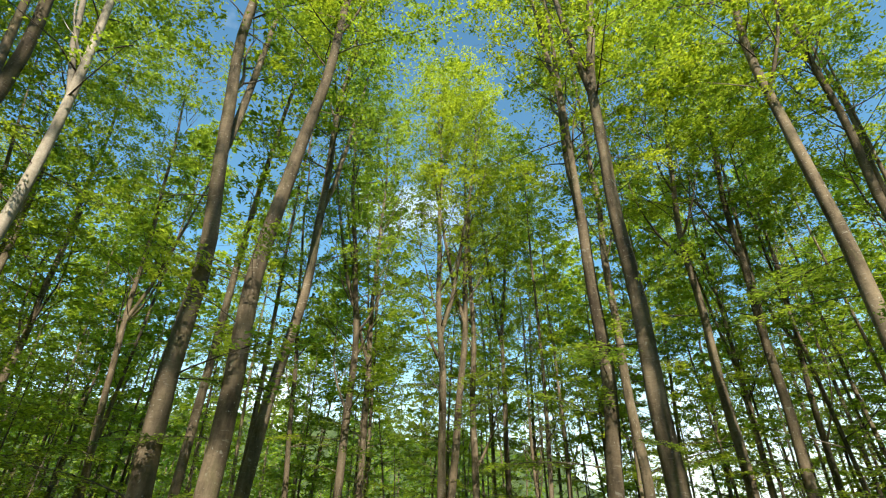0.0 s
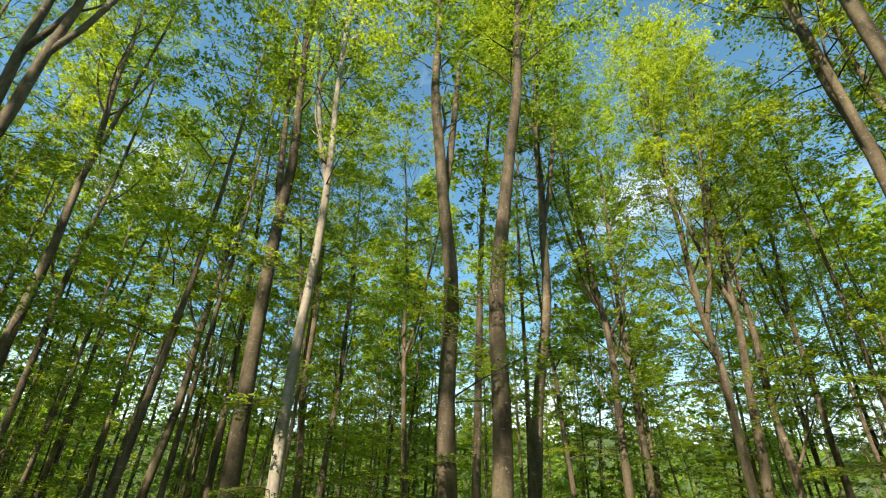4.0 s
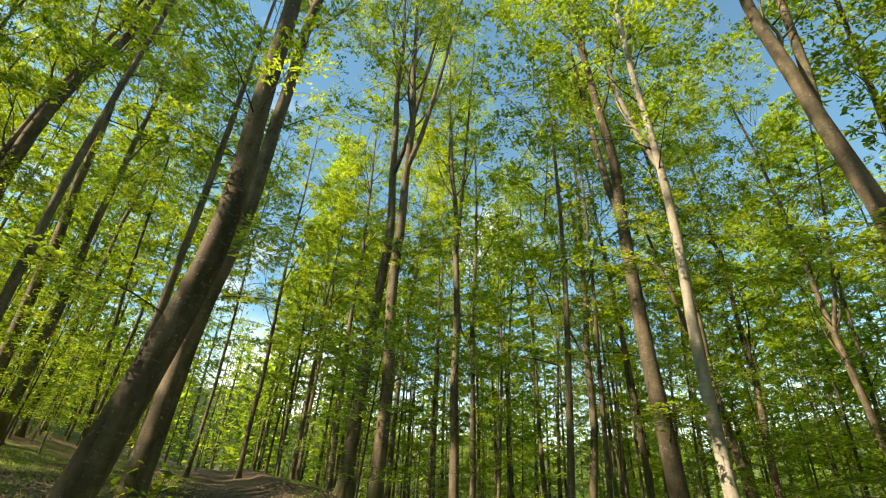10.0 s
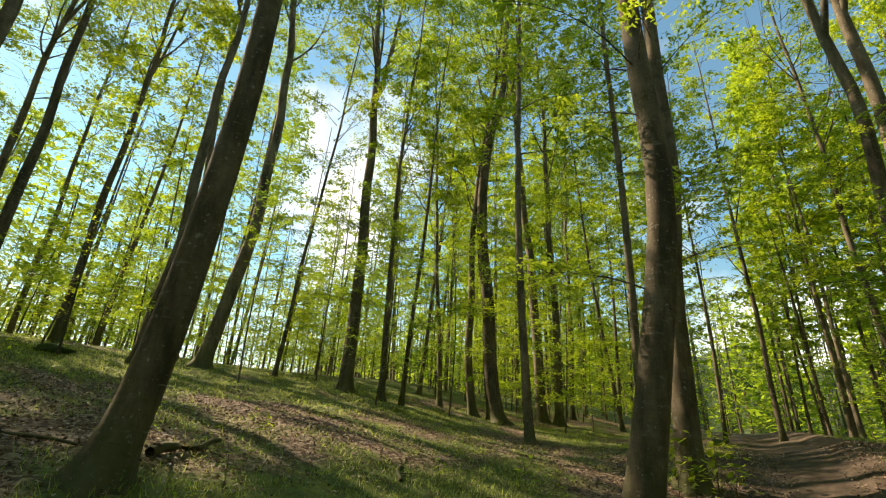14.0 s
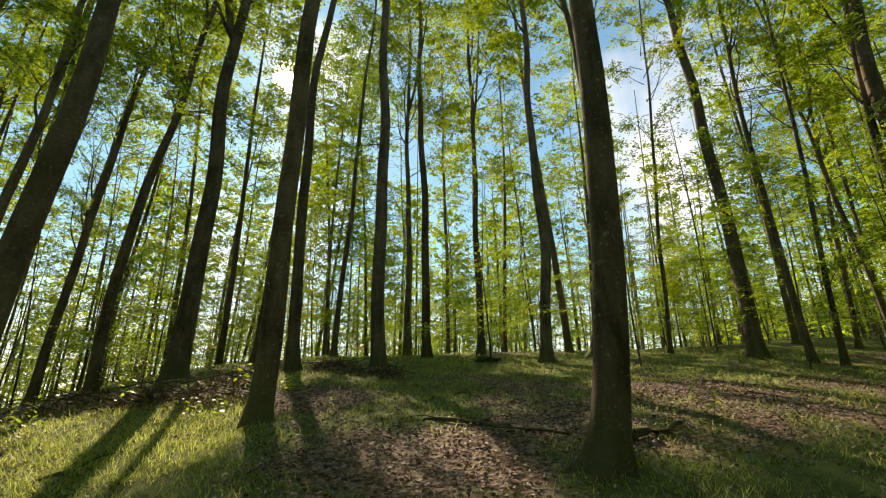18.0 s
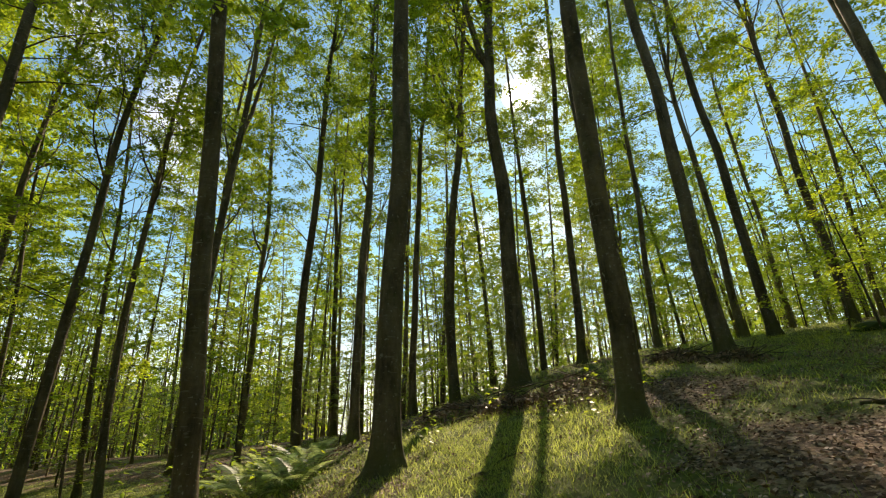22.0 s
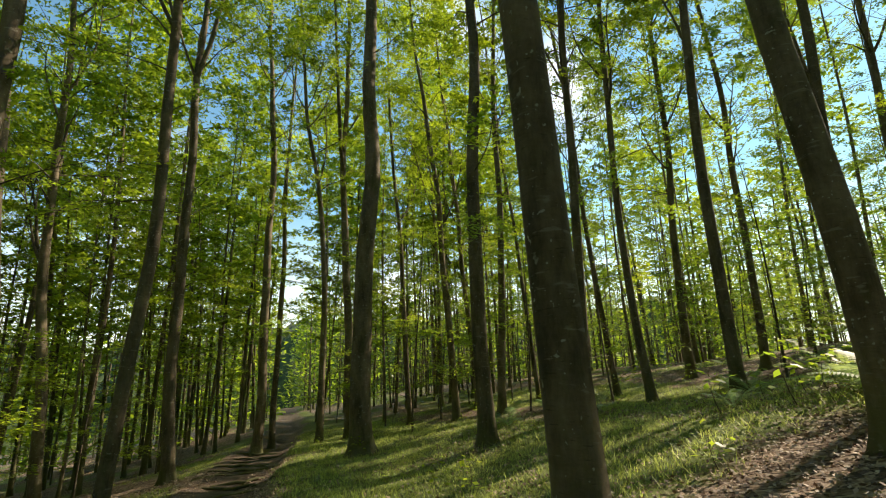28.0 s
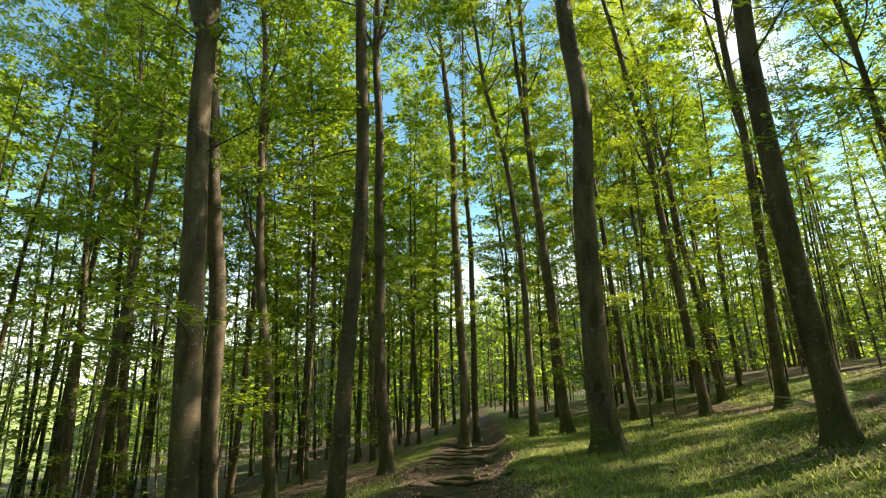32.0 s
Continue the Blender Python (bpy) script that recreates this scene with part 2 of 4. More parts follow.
def ground_z(x, y):
    """The lie of the land: a track along a slope, a hill to the south, a valley to the north."""
    run = -0.55 * (1 - math.exp(-x / 5)) - 0.035 * x if x > 0 else 0.09 * (math.sqrt(x * x + 16) - 4)
    run = 12 * math.tanh(run / 12)
    s = max(0.0, path_y(x) - 0.9 - y)
    rise = 0.235 * s if s < 14 else 0.235 * (14 + 8 * math.tanh((s - 14) / 8))
    rise *= 1 - 0.36 * smooth(2, 13, x)
    rise -= 0.05 * max(0.0, s - 28) * (1 - smooth(60, 160, s))
    n = max(0.0, y - path_y(x) - 1.0)
    fall = -7.5 * (1 - math.exp(-n / 34)) + 24 * smooth(70, 260, n)
    dip = -0.10 * math.exp(-((y - path_y(x)) / 0.8) ** 2)
    lumps = 0.16 * math.sin(0.31 * x + 0.4) * math.sin(0.37 * y + 1.1) * smooth(2, 8, abs(y - path_y(x)))
    e = path_y(x) - y
    bank = 0.20 * smooth(8, 11, x) * smooth(0.85, 1.3, e) * smooth(4.0, 1.5, e)
    west = 1.6 * smooth(-6, -17, x) * math.exp(-((e + 3.0) / 6.5) ** 2)
    return run + rise + fall + dip + lumps + bank + west

def mesh_ob(name, verts, faces, material, parent=None, label="", smooth_faces=False):
    """One mesh object from arrays of places and faces, under a thing or on its own."""
    me = bpy.data.meshes.new(name)
    if isinstance(faces, np.ndarray):
        k = faces.shape[1]
        me.vertices.add(len(verts))
        me.vertices.foreach_set("co", np.asarray(verts, np.float32).ravel())
        me.loops.add(faces.size)
        me.loops.foreach_set("vertex_index", faces.astype(np.int32).ravel())
        me.polygons.add(len(faces))
        me.polygons.foreach_set("loop_start", np.arange(0, faces.size, k, dtype=np.int32))
        me.update(calc_edges=True)
    else:
        me.from_pydata(verts, [], faces)
    if smooth_faces:
        me.polygons.foreach_set("use_smooth", np.ones(len(me.polygons), bool))
    me.materials.append(material)
    ob = new(name, me)
    if parent:
        ob.parent = parent
    return tagged(ob, label) if label else ob


def grassiness(x, y):
    """How thick the grass stands: on the eastern slope and along the crest, thin on the litter."""
    s = path_y(x) - y
    here = 0.85 * smooth(7.0, 9.5, x) * smooth(1.0, 2.2, s) * smooth(10.0, 6.5, s + 0.15 * (x - 10))
    here += 0.75 * smooth(-0.5, 1.2, x) * smooth(5.2, 3.6, x) * smooth(2.5, 4.0, s) * smooth(12, 10, s)
    here += 0.75 * smooth(3.5, 5.5, x) * smooth(8.0, 9.5, s) * smooth(14, 12, s)
    here += 0.8 * smooth(10, 13.5, s) * smooth(40, 24, s) * smooth(7, 3, x) + 0.5 * smooth(0.9, 1.6, abs(s)) * smooth(3.2, 1.8, abs(s))
    here += 0.28 * smooth(1.0, -1.0, x) * smooth(2.0, 4.0, s) * smooth(13.0, 9.0, s)
    here -= 0.5 * smooth(3.0, 4.2, x) * smooth(8.5, 7.2, x) * smooth(4.0, 5.0, s) * smooth(8.6, 7.8, s)
    return min(1.0, max(0.0, here * 0.95 + 0.14 + 1.1 * noise.noise((x * 0.33, y * 0.33, 2.0)) + 0.5 * noise.noise((x * 1.1, y * 1.1, 5.0))))


def build_ground():
    """One sheet to the horizon, fine near the walk and coarse far off."""
    steps = [0.0]
    d = 0.27
    while steps[-1] < 1800:
        steps.append(steps[-1] + d)
        if steps[-1] > 14:
            d *= 1.09
    line = [-s for s in reversed(steps[1:])] + steps
    n = len(line)
    verts, cover = [], []
    for y0 in line:
        for x0 in line:
            x, y = x0 + 2.5, y0 - 3.0
            z = ground_z(x, y)
            near = math.hypot(x - 2, y + 4) < 30
            if near:
                z += 0.05 * noise.noise((x * 0.9, y * 0.9, 0)) + 0.025 * noise.noise((x * 3, y * 3, 7))
            off = abs(y - path_y(x)) + 0.25 * noise.noise((x * 0.7, y * 0.7, 3))
            wide = 1 + 1.3 * smooth(-8, -14, x)
            track = 1 - smooth(0.75 * wide, 1.25 * wide, off)
            if near and track > 0:
                z -= 0.05 * math.exp(-((abs(y - path_y(x)) - 0.5) / 0.16) ** 2)
            meadow = smooth(52, 66, y - path_y(x) + 4 * noise.noise((x * 0.05, y * 0.05, 0)))
            verts.append((x, y, z))
            cover.append((track, meadow, grassiness(x, y) * (1 - track), 1))
    j, i = np.meshgrid(np.arange(n - 1), np.arange(n - 1))
    a = (i * n + j).ravel()
    faces = np.stack([a, a + 1, a + n + 1, a + n], 1)
    ob = mesh_ob("ground", np.array(verts), faces, FLOOR, smooth_faces=True)
    at = ob.data.color_attributes.new("cover", "FLOAT_COLOR", "POINT")
    at.data.foreach_set("color", np.array(cover, np.float32).ravel())
    return tagged(ob, "sloping forest floor of brown litter, thin grass and a trodden track", "ground", kind="structure")


build_ground()

# ---- beech trees ----


def tube(points, radii, sides, cap=False, lobes=None, seed=0):
    """Places and quads of a tapered tube along a line of points."""
    pts = np.asarray(points, float)
    n = len(pts)
    tan = np.gradient(pts, axis=0)
    tan /= np.linalg.norm(tan, axis=1, keepdims=True) + 1e-9
    ref = np.array([1.0, 0.13, 0.07])
    side = np.cross(tan, ref)
    side /= np.linalg.norm(side, axis=1, keepdims=True) + 1e-9
    other = np.cross(tan, side)
    ang = np.linspace(0, 2 * math.pi, sides, endpoint=False)
    rad = np.asarray(radii, float)[:, None] * np.ones((1, sides))
    if lobes is not None:
        rad = rad * lobes(ang, np.arange(n))
    v = pts[:, None] + rad[:, :, None] * (np.cos(ang)[None, :, None] * side[:, None] + np.sin(ang)[None, :, None] * other[:, None])
    i, j = np.meshgrid(np.arange(n - 1), np.arange(sides), indexing="ij")
    a, b = i * sides + j, i * sides + (j + 1) % sides
    f = np.stack([a.ravel(), b.ravel(), (b + sides).ravel(), (a + sides).ravel()], 1)
    return v.reshape(-1, 3), f


def join(parts):
    vs, fs, k = [], [], 0
    for v, f in parts:
        vs.append(v)
        fs.append(f + k)
        k += len(v)
    return np.concatenate(vs), np.concatenate(fs)


def leaves(centres, heading, size, tilt, r, plain=False):
    """Pointed leaves, gently folded, one island each; plain: three corners, for what stays far off."""
    n = len(centres)
    size = size * r.uniform(0.7, 1.3, n)
    a = heading + r.normal(0, 0.8, n)
    t = r.normal(0, tilt, n)
    along = np.stack([np.cos(a) * np.cos(t), np.sin(a) * np.cos(t), np.sin(t)], 1)
    roll = r.normal(0, tilt, n)
    flat = np.stack([-np.sin(a), np.cos(a), np.zeros(n)], 1)
    up = np.cross(along, flat)
    across = flat * np.cos(roll)[:, None] + up * np.sin(roll)[:, None]
    s = size[:, None]
    w1, w2 = r.uniform(0.24, 0.48, (n, 1)), r.uniform(0.24, 0.48, (n, 1))
    if plain:
        v = np.stack([centres - along * s * 0.75, centres + along * s * 0.45 + across * s * w1 * 0.95, centres + along * s * 0.6 - across * s * w2 * 0.95], 1).reshape(-1, 3)
        return v, np.arange(3 * n).reshape(n, 3)
    v = np.stack([centres - along * s * 0.55, centres + across * s * w1 - along * s * 0.05, centres + along * s * 0.55 - up * s * 0.06, centres - across * s * w2 + along * s * 0.06], 1).reshape(-1, 3)
    return v, np.arange(4 * n).reshape(n, 4)


def spray_crown(seed, height, spread, branches, per, size, rise=(20, 60), low=0.0, tilt=0.35, thick=0.032, plain=False, loose=0.5, power=0.85):
    """Branches that leave an upright axis, and flat sprays of leaves along them. Returns branch and leaf geometry."""
    r = np.random.default_rng(seed)
    wood, cen, head = [], [], []
    for k in range(branches):
        u = low + (1 - low) * ((k + r.uniform(0, 1)) / branches) ** power
        az = k * 2.4 + r.normal(0, 0.5)
        el = radians(r.uniform(*rise)) * (0.7 + 0.5 * u)
        long = spread * (1.08 - 0.72 * u) * r.uniform(0.6, 1.2)
        s = np.linspace(0, 1, 6)
        bend = r.normal(0, 0.5)
        aa = az + bend * s
        step = long / 5
        e = el * (1 - 0.45 * s) + 0.25 * np.sin(s * 5 + k)
        p = np.zeros((6, 3))
        p[0] = (0, 0, u * height)
        for q in range(1, 6):
            p[q] = p[q - 1] + step * np.array([math.cos(aa[q]) * math.cos(e[q]), math.sin(aa[q]) * math.cos(e[q]), math.sin(e[q])])
        if plain:
            wood.append(tube(p[[0, 1, 3, 5]], (thick * (1.0 - 0.75 * u), thick * 0.6, thick * 0.32, 0.005), 3))
        else:
            wood.append(tube(p, np.linspace(thick * (1.15 - 0.8 * u), 0.008, 6), 4))
        m = max(3, int(per[0] * (0.5 + long / spread)))
        for q in range(m):
            w = 0.22 + 0.8 * (q + r.uniform(0, 1)) / m
            base = np.array([np.interp(min(w, 1), s, p[:, c]) for c in range(3)])
            turn = aa[3] + (1 if q % 2 else -1) * r.uniform(0.4, 1.3)
            reach = r.uniform(0.35, 1.25) * (1.25 - 0.5 * w) * spread / 4.0
            drop = r.normal(0.02, 0.22)
            c = per[1]
            d = np.sqrt(r.uniform(0.01, 1, c)) * reach
            wide = r.normal(0, loose, c) * (0.45 * reach + 0.35 * d)
            x = base[0] + np.cos(turn) * d - np.sin(turn) * wide
            y = base[1] + np.sin(turn) * d + np.cos(turn) * wide
            z = base[2] + drop * d - 0.06 * d * d + r.normal(0, 0.05, c)
            cen.append(np.stack([x, y, z], 1))
            head.append(np.full(c, turn))
            if q % 3 == 0 and not plain:
                tip = base + np.array([math.cos(turn) * reach, math.sin(turn) * reach, drop * reach - 0.1 * reach * reach]) * 0.9
                wood.append(tube(np.stack([base, tip]), (0.010, 0.004), 3))
    cen, head = np.concatenate(cen), np.concatenate(head)
    return join(wood), leaves(cen, head, size, tilt, r, plain)


def mesh_only(name, geo, material, smooth_faces=False):
    ob = mesh_ob(name, geo[0], geo[1], material, smooth_faces=smooth_faces)
    me = ob.data
    bpy.data.objects.remove(ob)
    return me


# crowns of the trees round the walk, each shared by several trees
CROWNS = []
for k in range(7):
    wood, leaf = spray_crown(100 + k, 15.5, 4.4, 40, (11, 42), 0.091, rise=(30, 66), tilt=0.33, plain=True, loose=0.30)
    CROWNS.append((mesh_only("branchwork", wood, TWIG), mesh_only("crown", leaf, LEAF)))
THIN = []
for k in range(5):
    wood, leaf = spray_crown(200 + k, 15.5, 3.2, 30, (10, 36), 0.094, rise=(30, 66), tilt=0.33, plain=True, loose=0.30)
    THIN.append((mesh_only("branchwork", wood, TWIG), mesh_only("crown", leaf, LEAF)))
tree_count = 0
LINES = []


def side_spray(seed):
    """A thin branch that reaches out level from the trunk, with twigs and flat layers of leaves."""
    r = np.random.default_rng(seed)
    s = np.linspace(0, 1, 7)
    long = r.uniform(1.8, 2.6)
    mid = np.stack([long * s, 0.25 * np.sin(s * 3 + seed) * s, long * (0.28 * s - 0.22 * s * s)], 1)
    wood, cen, head = [tube(mid, 0.016 * (1 - 0.8 * s), 4)], [], []
    for k in range(16):
        w = 0.25 + 0.75 * (k + r.uniform(0, 1)) / 16
        base = np.array([np.interp(w, s, mid[:, c]) for c in range(3)])
        turn = (1 if k % 2 else -1) * r.uniform(0.5, 1.2)
        reach = r.uniform(0.45, 0.95) * (1.25 - 0.6 * w)
        tip = base + np.array([math.cos(turn) * reach, math.sin(turn) * reach, -0.06 * reach])
        wood.append(tube(np.stack([base, tip]), (0.006, 0.002), 3))
        c = 20
        d = np.sqrt(r.uniform(0.02, 1, c)) * reach
        wide = r.normal(0, 0.10 + 0.05 * d, c)
        cen.append(np.stack([base[0] + math.cos(turn) * d - math.sin(turn) * wide, base[1] + math.sin(turn) * d + math.cos(turn) * wide, base[2] - 0.06 * d - 0.05 * d * d + r.normal(0, 0.025, c)], 1))
        head.append(np.full(c, turn))
    leaf = leaves(np.concatenate(cen), np.concatenate(head), 0.082, 0.25, r, True)
    return mesh_only("low_branch", join(wood), TWIG), mesh_only("leaf_spray", leaf, LEAF_LOW)


SPRAYS = [side_spray(250 + k) for k in range(6)]


def stem_line(h, lx, ly, qx, qy, h1):
    """How far the stem has moved sideways at the height h."""
    if h <= h1:
        return lx * h + qx * h * h, ly * h + qy * h * h
    sx, sy = lx + 2 * qx * h1, ly + 2 * qy * h1
    k = min(1.0, 0.10 / (math.hypot(sx, sy) + 1e-6))
    e = h - h1
    return lx * h1 + qx * h1 * h1 + k * sx * e, ly * h1 + qy * h1 * h1 + k * sy * e


def beech(x, y, dia, high, lx, ly, qx, qy, h1, fork=False, bark=None, crown=True, crown_from=0.0, fork_at=0.0, fork_az=0.0):
    """A forest beech: a stem with root flare, limbs, branches and a crown of leaves."""
    global tree_count
    k = tree_count
    tree_count += 1
    r = np.random.default_rng(1000 + k)
    z = ground_z(x, y)
    LINES.append((x, y, (lx, ly, qx, qy, h1)))
    tree = new("beech_tree")
    tree.location = (x, y, z - 0.06)
    fork = fork or (dia > 0.27 and r.uniform() < 0.5)
    size = "stout" if dia > 0.42 else "slim" if dia < 0.3 else "tall"
    tagged(tree, "%s beech with a %s%s trunk and fresh green crown" % (size, "forked " if fork else "", "pale" if bark else "grey"), "tree", "beech trees of the wood")
    bark = bark or BARK
    hs = np.concatenate([[-0.45, -0.1, 0.06, 0.16, 0.3, 0.52, 0.85, 1.4], np.linspace(2.2, high * 0.96, 24)])
    ph, amp = r.uniform(0, 6.28, 2), 0.085 * dia / 0.4
    pts = []
    for h in hs:
        dx, dy = stem_line(h, lx, ly, qx, qy, h1)
        wob = amp * min(1, max(0, h) / 4)
        pts.append((dx + wob * (math.sin(h * 0.55 + ph[0]) + 0.4 * math.sin(h * 1.35 + ph[1])), dy + wob * (math.sin(h * 0.5 + ph[1]) + 0.4 * math.sin(h * 1.2 + ph[0])), h))
    rad = dia / 2 * (1 - 0.80 * (np.maximum(hs, 0) / high) ** 1.15) * (0.97 if dia < 0.45 else 1.02)
    rad = np.maximum(rad, 0.015)
    rp = r.uniform(0, 6.28)
    roots = 4 + int(r.integers(0, 3))

    def flare(ang, i):
        hh = np.maximum(hs[i][:, None], -0.1)
        e = np.exp(-hh / 0.23)
        return 1 + e * (0.55 + 0.42 * np.cos(roots * ang[None] + rp) + 0.16 * np.cos(2 * ang[None] + 2 * rp)) + 0.10 * np.exp(-hh / 1.1) + 0.035 * np.sin(3 * ang[None] + hh * 0.8 + rp)
    v, f = tube(pts, rad, 18 if dia > 0.3 else 12, lobes=flare)
    mesh_ob("trunk", v, f, bark, tree, smooth_faces=True)
    base_u = r.uniform(0.47, 0.58) if dia > 0.35 else r.uniform(0.30, 0.44)
    base_u = crown_from or base_u
    if fork:
        start = fork_at or 0.34 + 0.2 * r.uniform()
        i0 = int(np.argmin(abs(hs - start * high)))
        az, p0 = fork_az or r.uniform(0, 6.28), np.array(pts[i0])
        s = np.linspace(0, 1, 9)
        ln = high * r.uniform(0.40, 0.5)
        p = p0 + np.stack([np.cos(az) * (0.8 * np.sqrt(s) + 1.3 * s), np.sin(az) * (0.8 * np.sqrt(s) + 1.3 * s), s * ln], 1)
        v, f = tube(p, rad[i0] * (0.78 - 0.62 * s), 9)
        mesh_ob("fork", v, f, bark, tree, smooth_faces=True)
    for q in range(5):
        u = min(0.9, base_u - 0.06 + r.uniform(0.0, 0.42))
        i0 = int(np.argmin(abs(hs - u * high)))
        az, p0 = r.uniform(0, 6.28), np.array(pts[i0])
        s = np.linspace(0, 1, 8)
        ln = r.uniform(3.5, 6.5) * (dia / 0.4) ** 0.5
        out_ = ln * (0.46 * s - 0.20 * s * s)
        wig = 0.22 * np.sin(s * 6 + r.uniform(0, 6))
        p = p0 + np.stack([np.cos(az) * out_ - np.sin(az) * wig * s, np.sin(az) * out_ + np.cos(az) * wig * s, ln * (0.62 * s + 0.28 * s * s)], 1)
        rr = rad[i0] * r.uniform(0.34, 0.52)
        v, f = tube(p, rr * (1 - 0.85 * s), 6)
        limb = mesh_ob("limb", v, f, bark, tree, smooth_faces=True)
        for side in (2, 4, 5):
            a2 = az + (1 if side % 2 else -1) * r.uniform(0.5, 1.2)
            t = np.linspace(0, 1, 4)
            l2 = ln * r.uniform(0.25, 0.42)
            v, f = tube(p[side] + np.stack([np.cos(a2) * l2 * 0.6 * t, np.sin(a2) * l2 * 0.6 * t, l2 * (0.55 * t + 0.25 * t * t)], 1), rr * 0.45 * (1 - 0.8 * t), 5)
            mesh_ob("side_branch", v, f, bark, limb, smooth_faces=True)
    sprays = 7 if x < -8 or y > 8 else 5 if x > 12 else 2
    for q in range(sprays):
        u = r.uniform(0.10, 0.46) if sprays > 2 else r.uniform(0.26, 0.48)
        i0 = int(np.argmin(abs(hs - u * high)))
        wood, leaf = SPRAYS[int(r.integers(0, len(SPRAYS)))]
        s = r.uniform(0.7, 1.35)
        low = new("low_branch", wood)
        low.parent = tree
        low.matrix_local = Matrix.Translation(pts[i0]) @ Euler((r.normal(0, 0.12), r.normal(-0.1, 0.15), r.uniform(0, 6.28))).to_matrix().to_4x4() @ Matrix.Diagonal((s, s, s, 1))
        green = new("leaf_spray", leaf)
        green.parent = low
        tagged(green, kind="stuff")
    if crown:
        kind = CROWNS if dia >= 0.3 else THIN
        br, lf = kind[int(r.integers(0, len(kind)))]
        h0 = base_u * high
        dx, dy = stem_line(h0, lx, ly, qx, qy, h1)
        ex, ey = stem_line(high, lx, ly, qx, qy, h1)
        span = high + 1.0 - h0
        fat = min(1.2, max(0.75, 0.66 + dia))
        turn = Euler((0, 0, r.uniform(0, 6.28))).to_matrix().to_4x4()
        shear = Matrix(((1, 0, (ex - dx) / span, dx), (0, 1, (ey - dy) / span, dy), (0, 0, 1, h0), (0, 0, 0, 1)))
        m = shear @ turn @ Matrix.Diagonal((fat, fat, span / 15.5, 1))
        for nm, me in (("branchwork", br), ("crown", lf)):
            ob = new(nm, me)
            ob.parent = tree
            ob.matrix_local = m
            tagged(ob, kind="stuff")
    return tree


beech(-4.99, 9.35, 0.44, 27.6, -0.0376, -0.0211, -0.00022, -0.00012, 19.0, fork=True)
beech(-4.15, 9.23, 0.44, 27.6, 0.0115, 0.0051, 0.00268, 0.00120, 17.5)
beech(-4.98, 12.11, 0.36, 25.6, 0.1403, 0.0516, -0.00384, -0.00141, 13.3, fork=True)
beech(-9.03, 8.55, 0.31, 26.1, 0.0105, -0.0264, 0.00049, -0.00102, 23.1, bark=BARK_PALE_SUNLIT)
beech(-13.25, 13.79, 0.32, 24.7, -0.0472, -0.0471, 0.00000, 0.00000, 9.4)
beech(-10.73, 8.72, 0.46, 28.0, -0.0103, -0.0130, -0.00088, -0.00111, 14.9)
beech(-15.61, 16.62, 0.31, 24.4, 0.0612, 0.0562, -0.00272, -0.00250, 17.9)
beech(-18.15, 10.66, 0.34, 25.2, 0.0698, 0.1152, -0.00279, -0.00460, 10.6, fork=True)
beech(-11.01, 16.94, 0.28, 23.7, -0.0475, -0.0321, 0.00000, 0.00000, 15.0)
beech(-3.82, 17.46, 0.34, 25.2, 0.1239, 0.0241, -0.00788, -0.00153, 15.7)
beech(-3.16, 19.71, 0.30, 24.2, 0.0064, 0.0010, 0.00000, 0.00000, 12.6)
beech(-0.10, 17.82, 0.34, 25.2, 0.0020, 0.0000, -0.00051, -0.00000, 19.9)
beech(-0.07, 19.18, 0.36, 25.6, 0.0711, -0.0012, 0.00000, 0.00000, 14.3, fork=True)
beech(1.35, 20.51, 0.34, 25.2, -0.0117, 0.0007, 0.00000, 0.00000, 13.2)
beech(2.58, 22.27, 0.30, 25.0, -0.0158, 0.0018, 0.00258, -0.00030, 22.0)
beech(3.29, 11.85, 0.42, 27.1, 0.1124, -0.0357, -0.00511, 0.00163, 17.3)
beech(4.70, 10.02, 0.45, 27.8, -0.0855, 0.0370, 0.00440, -0.00190, 18.5)
beech(5.55, 15.06, 0.36, 25.6, 0.0075, -0.0028, 0.00000, 0.00000, 10.7)
beech(9.03, 14.53, 0.36, 25.6, -0.1416, 0.0804, 0.00723, -0.00411, 16.8)
beech(10.01, 14.55, 0.36, 25.6, -0.0297, 0.0202, 0.00250, -0.00170, 20.4)
beech(9.24, 9.28, 0.42, 27.1, -0.0462, 0.0438, 0.00191, -0.00181, 16.5)
beech(11.83, 19.50, 0.28, 23.7, 0.0003, -0.0002, 0.00000, 0.00000, 12.7)
beech(13.41, 18.97, 0.30, 24.2, 0.0425, -0.0311, 0.00000, 0.00000, 13.2)
beech(-5.39, 20.29, 0.26, 23.2, -0.0794, -0.0231, 0.00000, 0.00000, 10.3)
beech(5.68, 24.08, 0.24, 22.8, -0.0081, 0.0019, 0.00000, 0.00000, 12.7)
beech(4.63, 26.67, 0.24, 22.8, -0.0083, 0.0014, 0.00000, 0.00000, 12.4)
beech(-14.72, 2.51, 0.40, 26.6, -0.0016, -0.0092, -0.00012, -0.00069, 16.7)
beech(-15.87, 1.81, 0.40, 26.6, 0.0075, 0.0609, -0.00047, -0.00381, 16.6)
beech(-18.10, 5.79, 0.36, 25.6, -0.0020, -0.0062, -0.00070, -0.00221, 14.9, fork=True)
beech(-21.65, 7.73, 0.28, 23.7, -0.0033, -0.0093, 0.00000, 0.00000, 7.1)
beech(-8.15, -2.50, 0.46, 28.0, -0.0646, 0.2083, 0.00393, -0.01268, 11.4, fork=True)
beech(-11.68, -2.47, 0.46, 28.0, -0.0113, 0.0513, 0.00006, -0.00028, 14.2)
